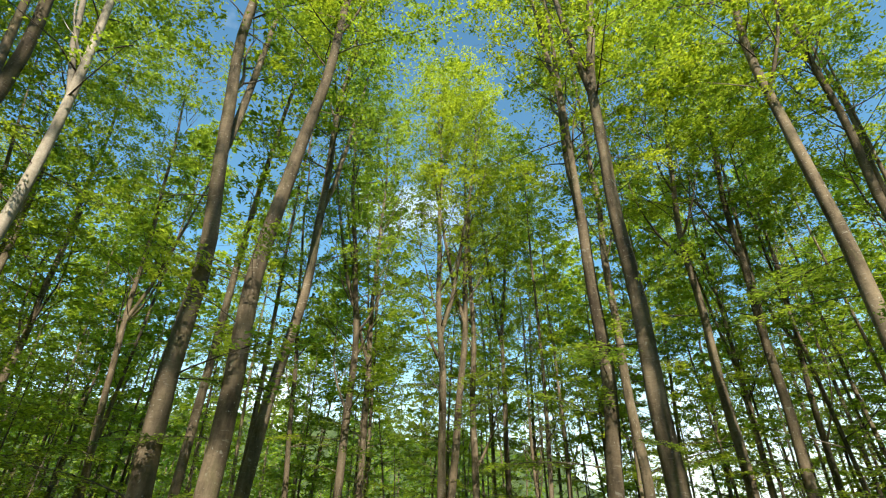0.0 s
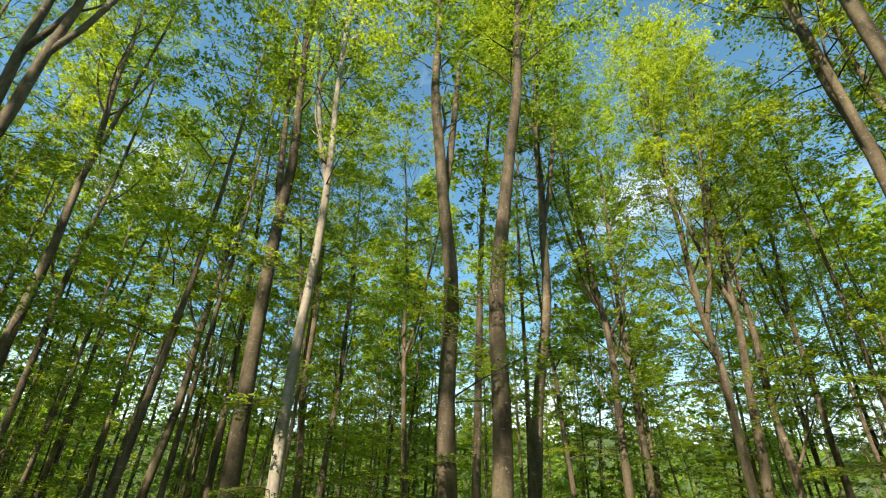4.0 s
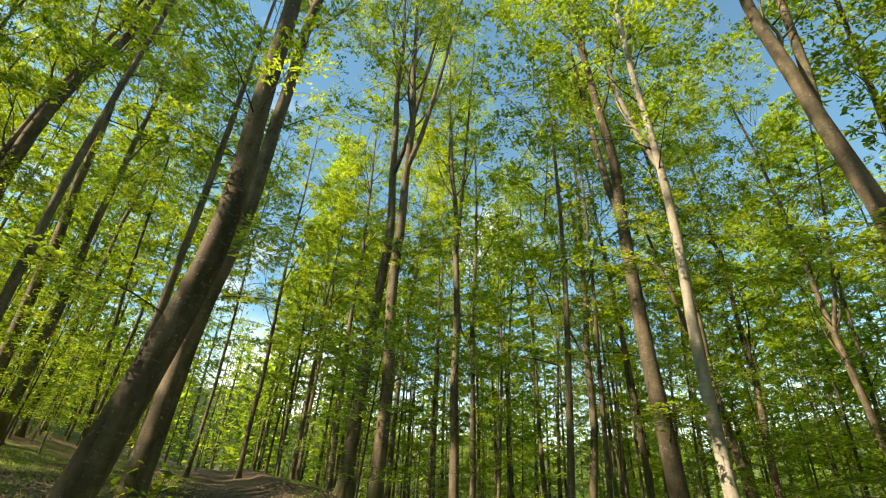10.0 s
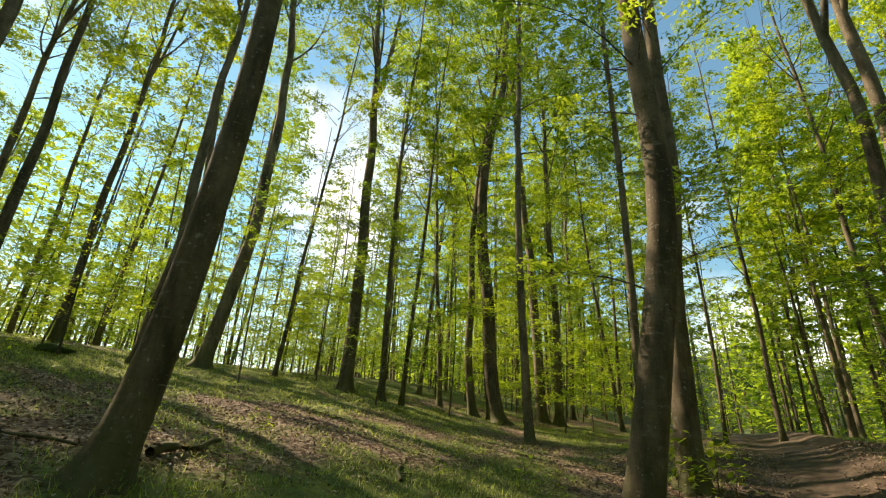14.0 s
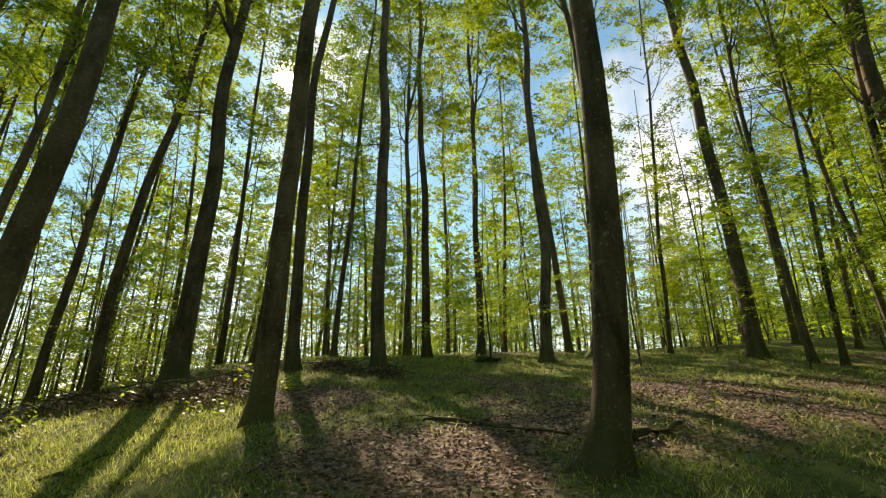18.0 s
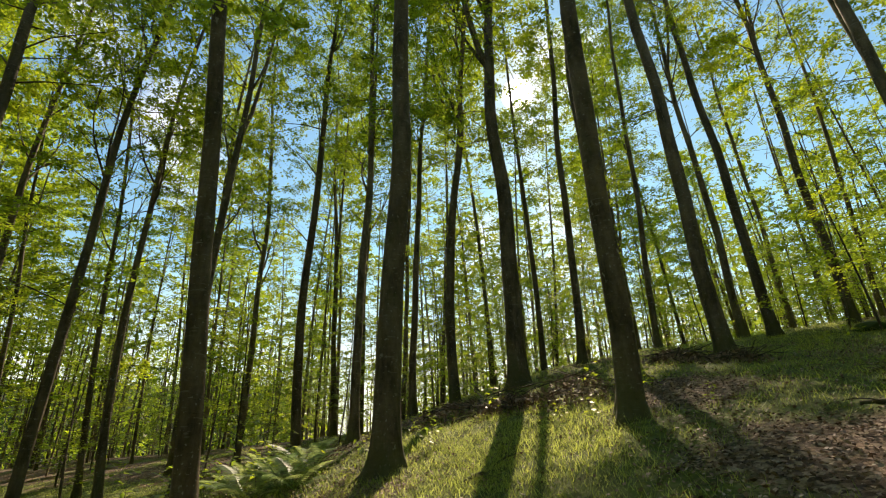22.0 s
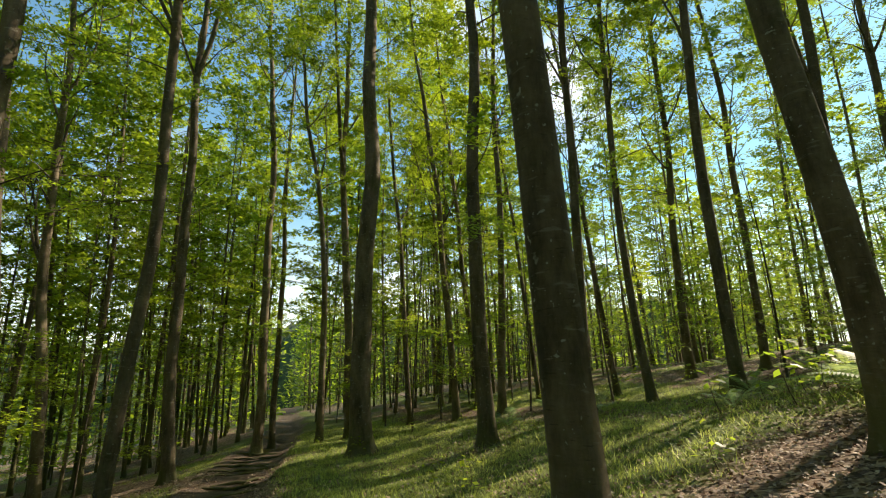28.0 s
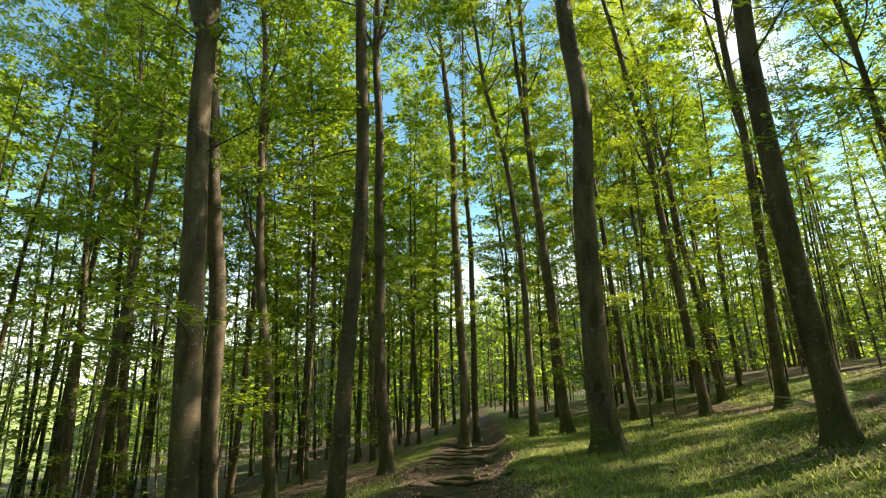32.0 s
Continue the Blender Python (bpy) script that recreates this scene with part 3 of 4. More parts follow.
beech(-18.09, -10.30, 0.56, 29.0, 0.0805, -0.1350, -0.00516, 0.00865, 16.3)
beech(-22.17, -10.38, 0.46, 28.0, 0.0123, -0.0254, 0.00080, -0.00165, 13.0, fork=True)
beech(-22.33, -9.61, 0.38, 26.1, -0.0059, 0.0132, 0.00081, -0.00183, 9.2)
beech(-29.23, -11.77, 0.28, 23.8, -0.0091, 0.0219, 0.00000, 0.00000, 7.0)
beech(-27.10, -1.75, 0.24, 22.8, 0.0006, -0.0098, 0.00000, 0.00000, 7.1)
beech(-22.29, 1.97, 0.26, 23.2, -0.0015, -0.0160, 0.00000, 0.00000, 10.3)
beech(-23.87, 12.47, 0.28, 23.7, -0.0221, -0.0412, 0.00000, 0.00000, 11.9)
beech(-26.12, 17.97, 0.28, 23.7, -0.0216, -0.0306, 0.00000, 0.00000, 12.7)
beech(-3.19, -5.78, 0.4, 25.5, -0.1692, 0.0190, 0.01628, -0.00191, 6.9)
beech(-7.70, -16.93, 0.42, 27.1, -0.0301, 0.0129, 0.00186, -0.00080, 15.7)
beech(-13.83, -14.25, 0.48, 28.4, -0.0117, 0.0114, 0.00206, -0.00200, 12.7, fork=True)
beech(-14.22, -12.71, 0.22, 22.4, 0.0335, -0.0378, -0.00249, 0.00281, 13.4)
beech(-6.37, -20.28, 0.30, 24.2, 0.0125, -0.0036, 0.00000, 0.00000, 8.2)
beech(-12.32, -16.49, 0.17, 21.1, -0.0587, 0.0434, 0.00000, 0.00000, 8.7)
beech(0.70, -9.26, 0.38, 27.3, -0.0429, 0.0328, 0.00330, 0.00286, 8.3)
beech(0.59, -14.13, 0.33, 24.8, 0.0868, 0.0086, -0.00737, -0.00073, 11.4, crown_from=0.72)
beech(-1.67, -14.85, 0.42, 27.1, 0.0448, -0.0018, -0.00174, 0.00106, 13.7, crown_from=0.72)
beech(-0.40, -18.99, 0.22, 22.4, -0.0418, -0.0008, 0.00000, 0.00000, 5.1, crown_from=0.72)
beech(-3.47, -21.57, 0.30, 24.2, 0.0194, -0.0025, 0.00000, 0.00000, 8.2)
beech(-3.94, -19.53, 0.36, 25.6, 0.0341, -0.0058, 0.00000, 0.00000, 7.0)
beech(-6.51, -26.77, 0.24, 22.8, 0.0203, -0.0045, 0.00000, 0.00000, 7.5)
beech(-17.83, -11.22, 0.33, 25.0, 0.0624, -0.1018, -0.00643, 0.01048, 10.6)
beech(-14.47, -12.00, 0.17, 21.0, -0.0338, 0.0412, 0.00000, 0.00000, 5.4)
beech(-17.15, -12.34, 0.20, 21.7, 0.0358, -0.0506, 0.00000, 0.00000, 5.9)
beech(-19.50, -15.32, 0.20, 21.7, -0.0475, 0.0612, 0.00000, 0.00000, 2.8)
beech(3.38, -14.35, 0.50, 22.0, 0.0200, 0.0051, -0.00205, -0.00052, 11.0, fork=True)
beech(4.48, -8.86, 0.45, 29.0, 0.0150, -0.0714, -0.00228, 0.00160, 9.3)
beech(-9.99, -17.49, 0.50, 28.9, -0.1413, 0.0850, 0.00757, -0.00455, 15.3)
beech(5.33, -14.80, 0.30, 24.1, 0.0266, 0.0103, -0.00861, -0.00334, 8.1)
beech(1.90, -16.63, 0.26, 23.2, -0.0326, -0.0031, 0.00000, 0.00000, 4.2, crown_from=0.72)
beech(6.22, -3.36, 0.32, 24.6, 0.0053, 0.0291, 0.00089, 0.00184, 4.4)
beech(6.33, -6.74, 0.33, 24.8, 0.0151, 0.0637, 0.00001, 0.00236, 6.0)
beech(13.19, -8.76, 0.26, 23.2, -0.0033, -0.0046, -0.00180, -0.00257, 11.8)
beech(13.31, -10.76, 0.22, 22.4, 0.0572, 0.0646, -0.00494, -0.00558, 12.6)
beech(11.30, -11.17, 0.28, 23.8, -0.0014, -0.0012, -0.00191, -0.00169, 11.1)
beech(16.78, -15.92, 0.30, 24.2, -0.0266, -0.0256, 0.00000, 0.00000, 8.4)
beech(14.76, -16.90, 0.26, 23.3, -0.0507, -0.0392, 0.00361, 0.00279, 11.4)
beech(9.98, -13.99, 0.30, 24.3, 0.0358, 0.0207, -0.00437, -0.00253, 9.7)
beech(8.05, -13.90, 0.28, 23.8, -0.0278, -0.0119, 0.00049, 0.00021, 7.9)
beech(14.33, -22.76, 0.30, 24.2, 0.0310, 0.0167, 0.00000, 0.00000, 5.4)
beech(12.04, -21.17, 0.32, 24.6, -0.0156, -0.0073, 0.00000, 0.00000, 7.6)
beech(7.75, -17.25, 0.27, 23.5, -0.0164, -0.0052, -0.00279, -0.00089, 8.7)
beech(12.41, -26.42, 0.30, 24.2, -0.0347, -0.0133, 0.00000, 0.00000, 7.1)
beech(16.83, -12.69, 0.20, 21.7, 0.0389, 0.0486, 0.00000, 0.00000, 6.0)
beech(20.60, -12.16, 0.18, 21.3, 0.0401, 0.0668, 0.00000, 0.00000, 4.7)
beech(27.77, -2.82, 0.29, 23.9, -0.0005, -0.0089, 0.00000, 0.00000, 5.8)
beech(17.32, -4.53, 0.55, 29.0, 0.0026, 0.0071, -0.00068, -0.00189, 11.3)
beech(13.30, -6.25, 0.35, 25.3, 0.0026, 0.0032, -0.00059, -0.00071, 7.2)
beech(14.55, 2.92, 0.44, 27.6, -0.0175, 0.0206, -0.00080, 0.00119, 9.8, fork=True, fork_at=0.31, fork_az=1.6)
beech(16.78, 3.39, 0.38, 26.1, -0.0249, 0.0629, 0.00000, 0.00000, 5.0)
beech(14.57, 0.72, 0.27, 25.5, -0.0165, -0.0781, -0.00138, 0.00407, 13.0)
beech(20.60, 0.31, 0.36, 25.7, -0.0042, 0.0620, 0.00020, -0.00298, 14.3)
beech(21.18, 3.50, 0.32, 24.7, -0.0280, 0.0993, 0.00052, -0.00184, 14.8)
beech(25.57, -2.13, 0.40, 26.7, -0.0025, -0.0317, 0.00023, 0.00299, 12.9)
beech(23.30, -4.23, 0.27, 23.5, -0.0111, -0.0519, 0.00183, 0.00857, 13.2)
beech(23.72, -5.47, 0.37, 25.8, 0.0148, 0.0528, -0.00050, -0.00177, 16.1)
beech(21.37, -9.00, 0.29, 23.9, 0.0144, 0.0257, 0.00162, 0.00288, 10.6)
beech(24.18, -11.28, 0.27, 23.4, 0.0371, 0.0615, 0.00000, 0.00000, 5.3)
beech(18.78, -9.54, 0.28, 23.8, -0.0263, -0.0363, 0.00032, 0.00044, 10.8)
beech(24.77, -8.28, 0.25, 23.1, 0.0203, 0.0484, 0.00000, 0.00000, 9.0)
beech(24.34, 11.04, 0.30, 24.2, -0.0151, 0.0230, -0.00090, 0.00136, 13.6)
beech(25.18, 9.58, 0.32, 24.7, -0.0361, 0.0654, 0.00000, 0.00000, 9.4)
beech(33.57, 13.20, 0.26, 23.2, -0.0214, 0.0418, 0.00000, 0.00000, 10.9)
beech(37.92, 22.58, 0.26, 23.2, -0.0331, 0.0446, 0.00000, 0.00000, 14.1)
beech(11.8, 10.6, 0.36, 26.0, -0.0200, -0.0100, 0.00000, 0.00000, 12.0)
beech(14.6, 13.2, 0.34, 25.0, -0.0100, -0.0200, 0.00000, 0.00000, 12.0)

# ---- the wood further off ----
def prototype(seed, dia, high, crown_from, spread, branches, per, size):
    r = np.random.default_rng(seed)
    tree = new("beech_tree")
    tagged(tree, "slim beech deeper in the wood, leafy from low down", "tree", "beech trees further off")
    hs = np.array([0, 0.15, 0.5, 1.5, 4, 7, 10, 13, 16, 19, high])
    ph = r.uniform(0, 6.28, 2)
    pts = np.stack([0.12 * np.sin(hs * 0.3 + ph[0]) + 0.02 * hs * r.normal(), 0.12 * np.sin(hs * 0.27 + ph[1]) + 0.02 * hs * r.normal(), hs], 1)
    rad = dia / 2 * (1 - 0.85 * hs / high) * (1 + 0.6 * np.exp(-hs / 0.2))
    v, f = tube(pts, np.maximum(rad, 0.012), 8)
    mesh_ob("trunk", v, f, BARK, tree, smooth_faces=True)
    wood, leaf = spray_crown(seed + 50, high - crown_from, spread, branches, per, size, rise=(10, 55), tilt=0.36, plain=True, loose=0.34, power=0.62)
    for nm, geo, mat in (("branchwork", wood, TWIG), ("crown", leaf, LEAF)):
        ob = tagged(mesh_ob(nm, geo[0], geo[1], mat, tree), kind="stuff")
        ob.location = (0, 0, crown_from)
    return tree


PLACES = [(o.location.x, o.location.y) for o in scene.collection.objects if o.name.startswith("beech_tree")]


def scatter(count, inner, outer, apart, seed, keep=None):
    """Random places in a ring round the walk, clear of the track and of each other."""
    r = np.random.default_rng(seed)
    got = []
    tries = 0
    while len(got) < count and tries < 40000:
        tries += 1
        d = math.sqrt(r.uniform(inner * inner, outer * outer))
        a = r.uniform(0, 2 * math.pi)
        x, y = 2 + d * math.cos(a), -1 + d * math.sin(a)
        if abs(y - path_y(x)) < 1.9 or y - path_y(x) > 50 or (keep and not keep(x, y)):
            continue
        if min((x - p) ** 2 + (y - q) ** 2 for p, q in PLACES) < apart * apart:
            continue
        PLACES.append((x, y))
        got.append((x, y, r.uniform(0, 6.28), r.uniform(0.8, 1.15)))
    return got


protos = [prototype(300 + k, 0.17 + 0.03 * k, 22.0 + k, 2.5 + 1.4 * k, 3.6, 42, (10, 22), 0.120) for k in range(5)]
distant = [prototype(320 + k, 0.18 + 0.03 * k, 22.0 + k, 2.5 + 1.2 * k, 3.6, 42, (10, 9), 0.225) for k in range(5)]


spots = scatter(95, 17, 36, 2.4, 5) + scatter(165, 36, 62, 2.6, 6) + scatter(20, 24, 50, 1.9, 9, lambda x, y: -0.62 * x < y < 0.12 * x) + scatter(40, 24, 50, 1.9, 10, lambda x, y: y > 0.6 * abs(x)) + scatter(14, 22, 52, 2.0, 14, lambda x, y: x > 8 and -0.05 * x < y < 0.95 * x) + scatter(16, 22, 56, 2.0, 15, lambda x, y: x > 8 and -0.28 * x < y < 0.3 * x) + scatter(12, 30, 48, 1.9, 12, lambda x, y: x < 0 and 0.1 * x < y < -0.6 * x)
far_geo = {"trunk": [], "branchwork": [], "crown": []}
for k, (x, y, a, s) in enumerate(spots):
    m = Matrix.Translation((x, y, ground_z(x, y) - 0.05)) @ Euler((0.05 * math.sin(a * 7), 0.05 * math.cos(a * 5), a)).to_matrix().to_4x4()
    p, first = (protos[k % 5], k < 5) if k < 95 else (distant[k % 5], k < 100)
    if first:
        p.matrix_basis = m @ Matrix.Diagonal((s, s, s, 1))
    elif k < 200:
        q = copy_thing(p, m)
        q.scale = (s, s, s)
    else:
        w = m @ Matrix.Diagonal((s, s, s, 1))
        for ob in p.children:
            me, full = ob.data, np.array(w @ ob.matrix_basis)
            v = np.empty(len(me.vertices) * 3, np.float32)
            me.vertices.foreach_get("co", v)
            f = np.empty(len(me.loops), np.int32)
            me.loops.foreach_get("vertex_index", f)
            far_geo[ob.name.split(".")[0]].append((v.reshape(-1, 3) @ full[:3, :3].T + full[:3, 3], f.reshape(len(me.polygons), -1)))


def sapling(seed, high, spread, branches, per, size):
    r = np.random.default_rng(seed)
    s = new("beech_sapling")
    tagged(s, "thin young beech with flat layered sprays of bright leaves", "sapling", "saplings under the beeches")
    hs = np.linspace(0, high, 9)
    pts = np.stack([0.15 * np.sin(hs * 0.5 + seed), 0.12 * np.cos(hs * 0.4 + seed), hs], 1)
    v, f = tube(pts, np.linspace(0.035, 0.006, 9), 6)
    mesh_ob("trunk", v, f, TWIG, s, smooth_faces=True)
    wood, leaf = spray_crown(seed, high, spread, branches, per, size, rise=(2, 22), low=0.10, tilt=0.22, thick=0.012, loose=0.6, plain=True)
    tagged(mesh_ob("branchwork", wood[0], wood[1], TWIG, s), kind="stuff")
    tagged(mesh_ob("crown", leaf[0], leaf[1], LEAF_LOW, s), kind="stuff")
    return s


saps = [sapling(400 + k, 4.6 + 1.5 * k, 2.2 + 0.2 * k, 20, (8, 17), 0.096) for k in range(4)]
near = scatter(190, 11, 46, 1.5, 8, lambda x, y: path_y(x) - y < 1 or path_y(x) - y > 18 or x < -16 or x > 24)
near += scatter(80, 17, 38, 1.5, 18, lambda x, y: y < -7 and (x < -7 or y < -15.5))
near += scatter(16, 14, 34, 1.5, 19, lambda x, y: x > 9 and -16 < y < -7)
for k, (x, y, a, s) in enumerate(near):
    m = Matrix.Translation((x, y, ground_z(x, y) - 0.03)) @ Euler((0.05 * math.sin(a * 7), 0.05 * math.cos(a * 5), a)).to_matrix().to_4x4()
    if k < 4:
        saps[k].matrix_basis = m
    else:
        copy_thing(saps[k % 4], m)


def far_woods():
    """The wood beyond: countless thin stems and leaf clumps in one sheet of geometry."""
    r = np.random.default_rng(77)
    stems, cen = [], []
    while len(stems) < 540:
        d, a = math.sqrt(r.uniform(50 ** 2, 125 ** 2)), r.uniform(0, 2 * math.pi)
        x, y = 2 + d * math.cos(a), -1 + d * math.sin(a)
        if abs(y - path_y(x)) < 1.5 or (y - path_y(x) > 46 and x > 14 and r.uniform() > 0.12):
            continue
        z, h = ground_z(x, y), r.uniform(16, 25)
        stems.append(tube([(x, y, z - 0.2), (x + r.normal(0, 0.3), y, z + h * 0.5), (x + r.normal(0, 0.5), y, z + h)], (0.17, 0.11, 0.03), 5))
        c = 420
        hh = r.uniform(0.02, 1.0, c)
        rr = 3.4 * np.sqrt(r.uniform(0.02, 1, c)) * (1.15 - 0.6 * hh)
        aa = r.uniform(0, 6.28, c)
        cen.append(np.stack([x + rr * np.cos(aa), y + rr * np.sin(aa), z + hh * h], 1))
    bare = 0
    while bare < 900:
        d, a = math.sqrt(r.uniform(30 ** 2, 110 ** 2)), r.uniform(0, 2 * math.pi)
        x, y = 2 + d * math.cos(a), -1 + d * math.sin(a)
        if abs(y - path_y(x)) < 2.0 or y - path_y(x) > 46:
            continue
        z, h, w = ground_z(x, y), r.uniform(12, 22), r.uniform(0.05, 0.13)
        lean = r.normal(0, 0.5, 2)
        stems.append(tube([(x, y, z - 0.2), (x + lean[0] * 0.4, y + lean[1] * 0.4, z + h * 0.5), (x + lean[0], y + lean[1], z + h)], (w, w * 0.75, 0.02), 5))
        bare += 1
    v, f = join(stems + far_geo["trunk"])
    tagged(mesh_ob("far_trunks", v, f, BARK), "many thin trunks deep in the wood", "far wood", kind="stuff")
    cen = np.concatenate(cen)
    v, f = join([leaves(cen, r.uniform(0, 6.28, len(cen)), 0.64, 0.4, r, True)] + far_geo["crown"])
    tagged(mesh_ob("far_foliage", v, f, LEAF), "hazy green foliage deep in the wood", "far wood", kind="stuff")
    v, f = join(far_geo["branchwork"])
    tagged(mesh_ob("far_branches", v, f, TWIG), "thin branches of the beeches deep in the wood", "far wood", kind="stuff")



def wooded_rise(dist, start, end, top, seed):
    """The closed wood on the next rise, as it stands against the sky beyond the last trunks."""
    vs, fs = [], []
    n = int((end - start) * 1.6)
    for k in range(n + 1):
        a = radians(start + (end - start) * k / n)
        fade = smooth(0, 0.12, k / n) * smooth(1, 0.88, k / n)
        for q in range(9):
            u = q / 8
            d = dist + 26 * u + 5 * noise.noise((k * 0.3, q * 0.8, seed))
            x, y = d * math.sin(a), d * math.cos(a)
            h = top * fade * math.sin(u * math.pi / 2) ** 0.7 * (1 + 0.22 * noise.noise((k * 0.13, 0, seed)) + 0.12 * noise.noise((k * 0.7, q * 1.3, seed)))
            vs.append((x, y, ground_z(x, y) - 1 + h))
    for k in range(n):
        for q in range(8):
            i = k * 9 + q
            fs.append((i, i + 9, i + 10, i + 1))
    tagged(mesh_ob("backdrop", vs, fs, WOOD, smooth_faces=True), "closed dark green wood on the next rise", "far wood", kind="structure")


WOOD, wn_, wl_, wp_ = shader("closed_wood")
wco = wn_.new("ShaderNodeTexCoord").outputs["Object"]
wl_.new(ramp_node(wn_, wl_, noise_node(wn_, wl_, wco, 0.5, 8, 0.75), [(0.35, (0.020, 0.035, 0.012)), (0.68, (0.085, 0.125, 0.035))]), wp_.inputs["Base Color"])
wp_.inputs["Roughness"].default_value = 0.95
far_woods()
wooded_rise(135, 55, 152, 24, 3.0)
wooded_rise(135, 205, 386, 24, 8.0)

# ---- litter and grass on the floor ----
def floor_cover():
    r = np.random.default_rng(21)
    n = 150000
    d, a = 0.8 + 16 * r.uniform(0, 1, n) ** 0.8, r.uniform(math.pi * 0.92, math.pi * 2.08, n)
    x, y = 2 + d * np.cos(a) * 1.1, -0.5 + d * np.sin(a)
    keep = np.array([grassiness(p, q) < k and abs(q - path_y(p)) > 0.7 * k for p, q, k in zip(x, y, r.uniform(0.35, 1.1, n))])
    x, y = x[keep], y[keep]
    n = len(x)
    z = np.array([ground_z(p, q) for p, q in zip(x, y)]) + 0.02 + r.uniform(0, 0.03, n)
    v, f = leaves(np.stack([x, y, z], 1), r.uniform(0, 6.28, n), 0.043, 0.45, r)
    tagged(mesh_ob("leaf_litter", v, f, DRY_LEAF), "dry brown beech leaves strewn over the forest floor", "leaf litter", kind="stuff")
    tufts, blades = 80000, 6
    d, a = 1.2 + 23 * r.uniform(0, 1, tufts) ** 0.75, r.uniform(math.pi * 0.95, math.pi * 2.05, tufts)
    x, y = 4.5 + d * np.cos(a) * 1.15, 0.3 + d * np.sin(a)
    keep = np.array([abs(q - path_y(p)) > 1.15 and grassiness(p, q) > k for p, q, k in zip(x, y, r.uniform(0.12, 0.95, tufts))])
    x, y = np.append(x[keep], r.uniform(0.8, 5.6, 3200)), np.append(y[keep], r.uniform(-11.4, -7.2, 3200))
    vs = []
    for p, q in zip(x, y):
        z = ground_z(p, q)
        b = np.stack([p + r.normal(0, 0.08, blades), q + r.normal(0, 0.08, blades), np.full(blades, z - 0.01)], 1)
        h = (0.03 + 0.11 * r.uniform(0, 1, blades) ** 2)[:, None]
        an = r.uniform(0, 6.28, blades)
        lean = np.stack([np.cos(an), np.sin(an), np.zeros(blades)], 1)
        side = np.stack([-np.sin(an), np.cos(an), np.zeros(blades)], 1) * 0.0052
        vs.append(np.stack([b - side, b + side, b + lean * h * r.uniform(0.4, 1.6, (blades, 1)) + np.array([0, 0, 1]) * h], 1).reshape(-1, 3))
    v = np.concatenate(vs)
    tagged(mesh_ob("woodland_grass", v, np.arange(len(v)).reshape(-1, 3), GRASS), "thin fresh grass in tufts on the slope", "grass", kind="stuff")


floor_cover()

# ---- fallen wood, stumps, ferns and seedlings ----
def empty(name, x, y, label, category, group="", sink=0.0):
    ob = new(name)
    ob.location = (x, y, ground_z(x, y) - sink)
    return tagged(ob, label, category, group)


def soil_material():
    m, n, l, p = shader("dark_soil")
    co = n.new("ShaderNodeTexCoord").outputs["Object"]
    fine = noise_node(n, l, co, 14, 6, 0.7)
    col = ramp_node(n, l, fine, [(0.3, (0.030, 0.022, 0.015)), (0.7, (0.12, 0.085, 0.058))])
    l.new(col, p.inputs["Base Color"])
    p.inputs["Roughness"].default_value = 0.95
    bump_node(n, l, fine, p, 0.9, 0.04)
    return m


SOIL = soil_material()
MOSS = leaf_material("moss", (0.03, 0.05, 0.01), (0.07, 0.11, 0.02), (0.1, 0.16, 0.03), 0.1)
FERN = leaf_material("fern_frond", (0.11, 0.18, 0.06), (0.24, 0.34, 0.14), (0.58, 0.74, 0.28), 0.45)


def fallen_branch(x0, y0, x1, y1, thick, label, stubs=4, seed=0):
    """A dead branch lying on the litter, with broken side twigs."""
    r = np.random.default_rng(500 + seed)
    log = empty("fallen_branch", x0, y0, label, "fallen branch")
    s = np.linspace(0, 1, 9)
    px = (x1 - x0) * s + 0.06 * np.sin(s * 7 + seed)
    py = (y1 - y0) * s + 0.06 * np.cos(s * 6 + seed) - 0.06
    base = ground_z(x0, y0)
    pz = np.array([ground_z(x0 + a, y0 + b) - base for a, b in zip(px, py)]) + thick * 0.42 + 0.03 * np.sin(s * 9)
    p = np.stack([px, py, pz], 1)
    v, f = tube(p, thick / 2 * (1 - 0.55 * s), 8)
    mesh_ob("stem", v, f, BARK, log, smooth_faces=True)
    for k in range(stubs):
        q = p[1 + (k * 2) % 7]
        a, e = r.uniform(0, 6.28), r.uniform(0.1, 0.5)
        ln = r.uniform(0.25, 0.7)
        t = np.linspace(0, 1, 4)
        tw = q + np.stack([np.cos(a) * ln * t, np.sin(a) * ln * t, ln * (e * t - 0.3 * t * t)], 1)
        v, f = tube(tw, thick * 0.16 * (1 - 0.8 * t), 5)
        mesh_ob("side_twig", v, f, TWIG, log, smooth_faces=True)
    return log


fallen_branch(-1.79, -8.19, -3.37, -6.8, 0.07, "thin dead branch lying across the brown leaf litter", 5, 1)
fallen_branch(-3.95, -6.35, -4.95, -6.75, 0.13, "short broken bough with a dark rotten end beside a beech", 2, 2)
fallen_branch(2.75, -7.49, 2.3, -8.3, 0.05, "pale bare stick lying in the sunlit grass", 3, 3)
fallen_branch(4.3, -11.4, 3.1, -12.6, 0.08, "grey dead branch lying by the brush heap", 6, 4)
fallen_branch(-2.6, -10.2, -3.9, -10.9, 0.05, "thin dead branch half sunk in the grass", 3, 5)
fallen_branch(9.4, -5.6, 10.3, -6.3, 0.05, "thin dead branch on the grassy slope", 3, 6)
fallen_branch(-6.8, -5.2, -7.9, -6.1, 0.06, "thin dead branch on the brown litter", 3, 7)


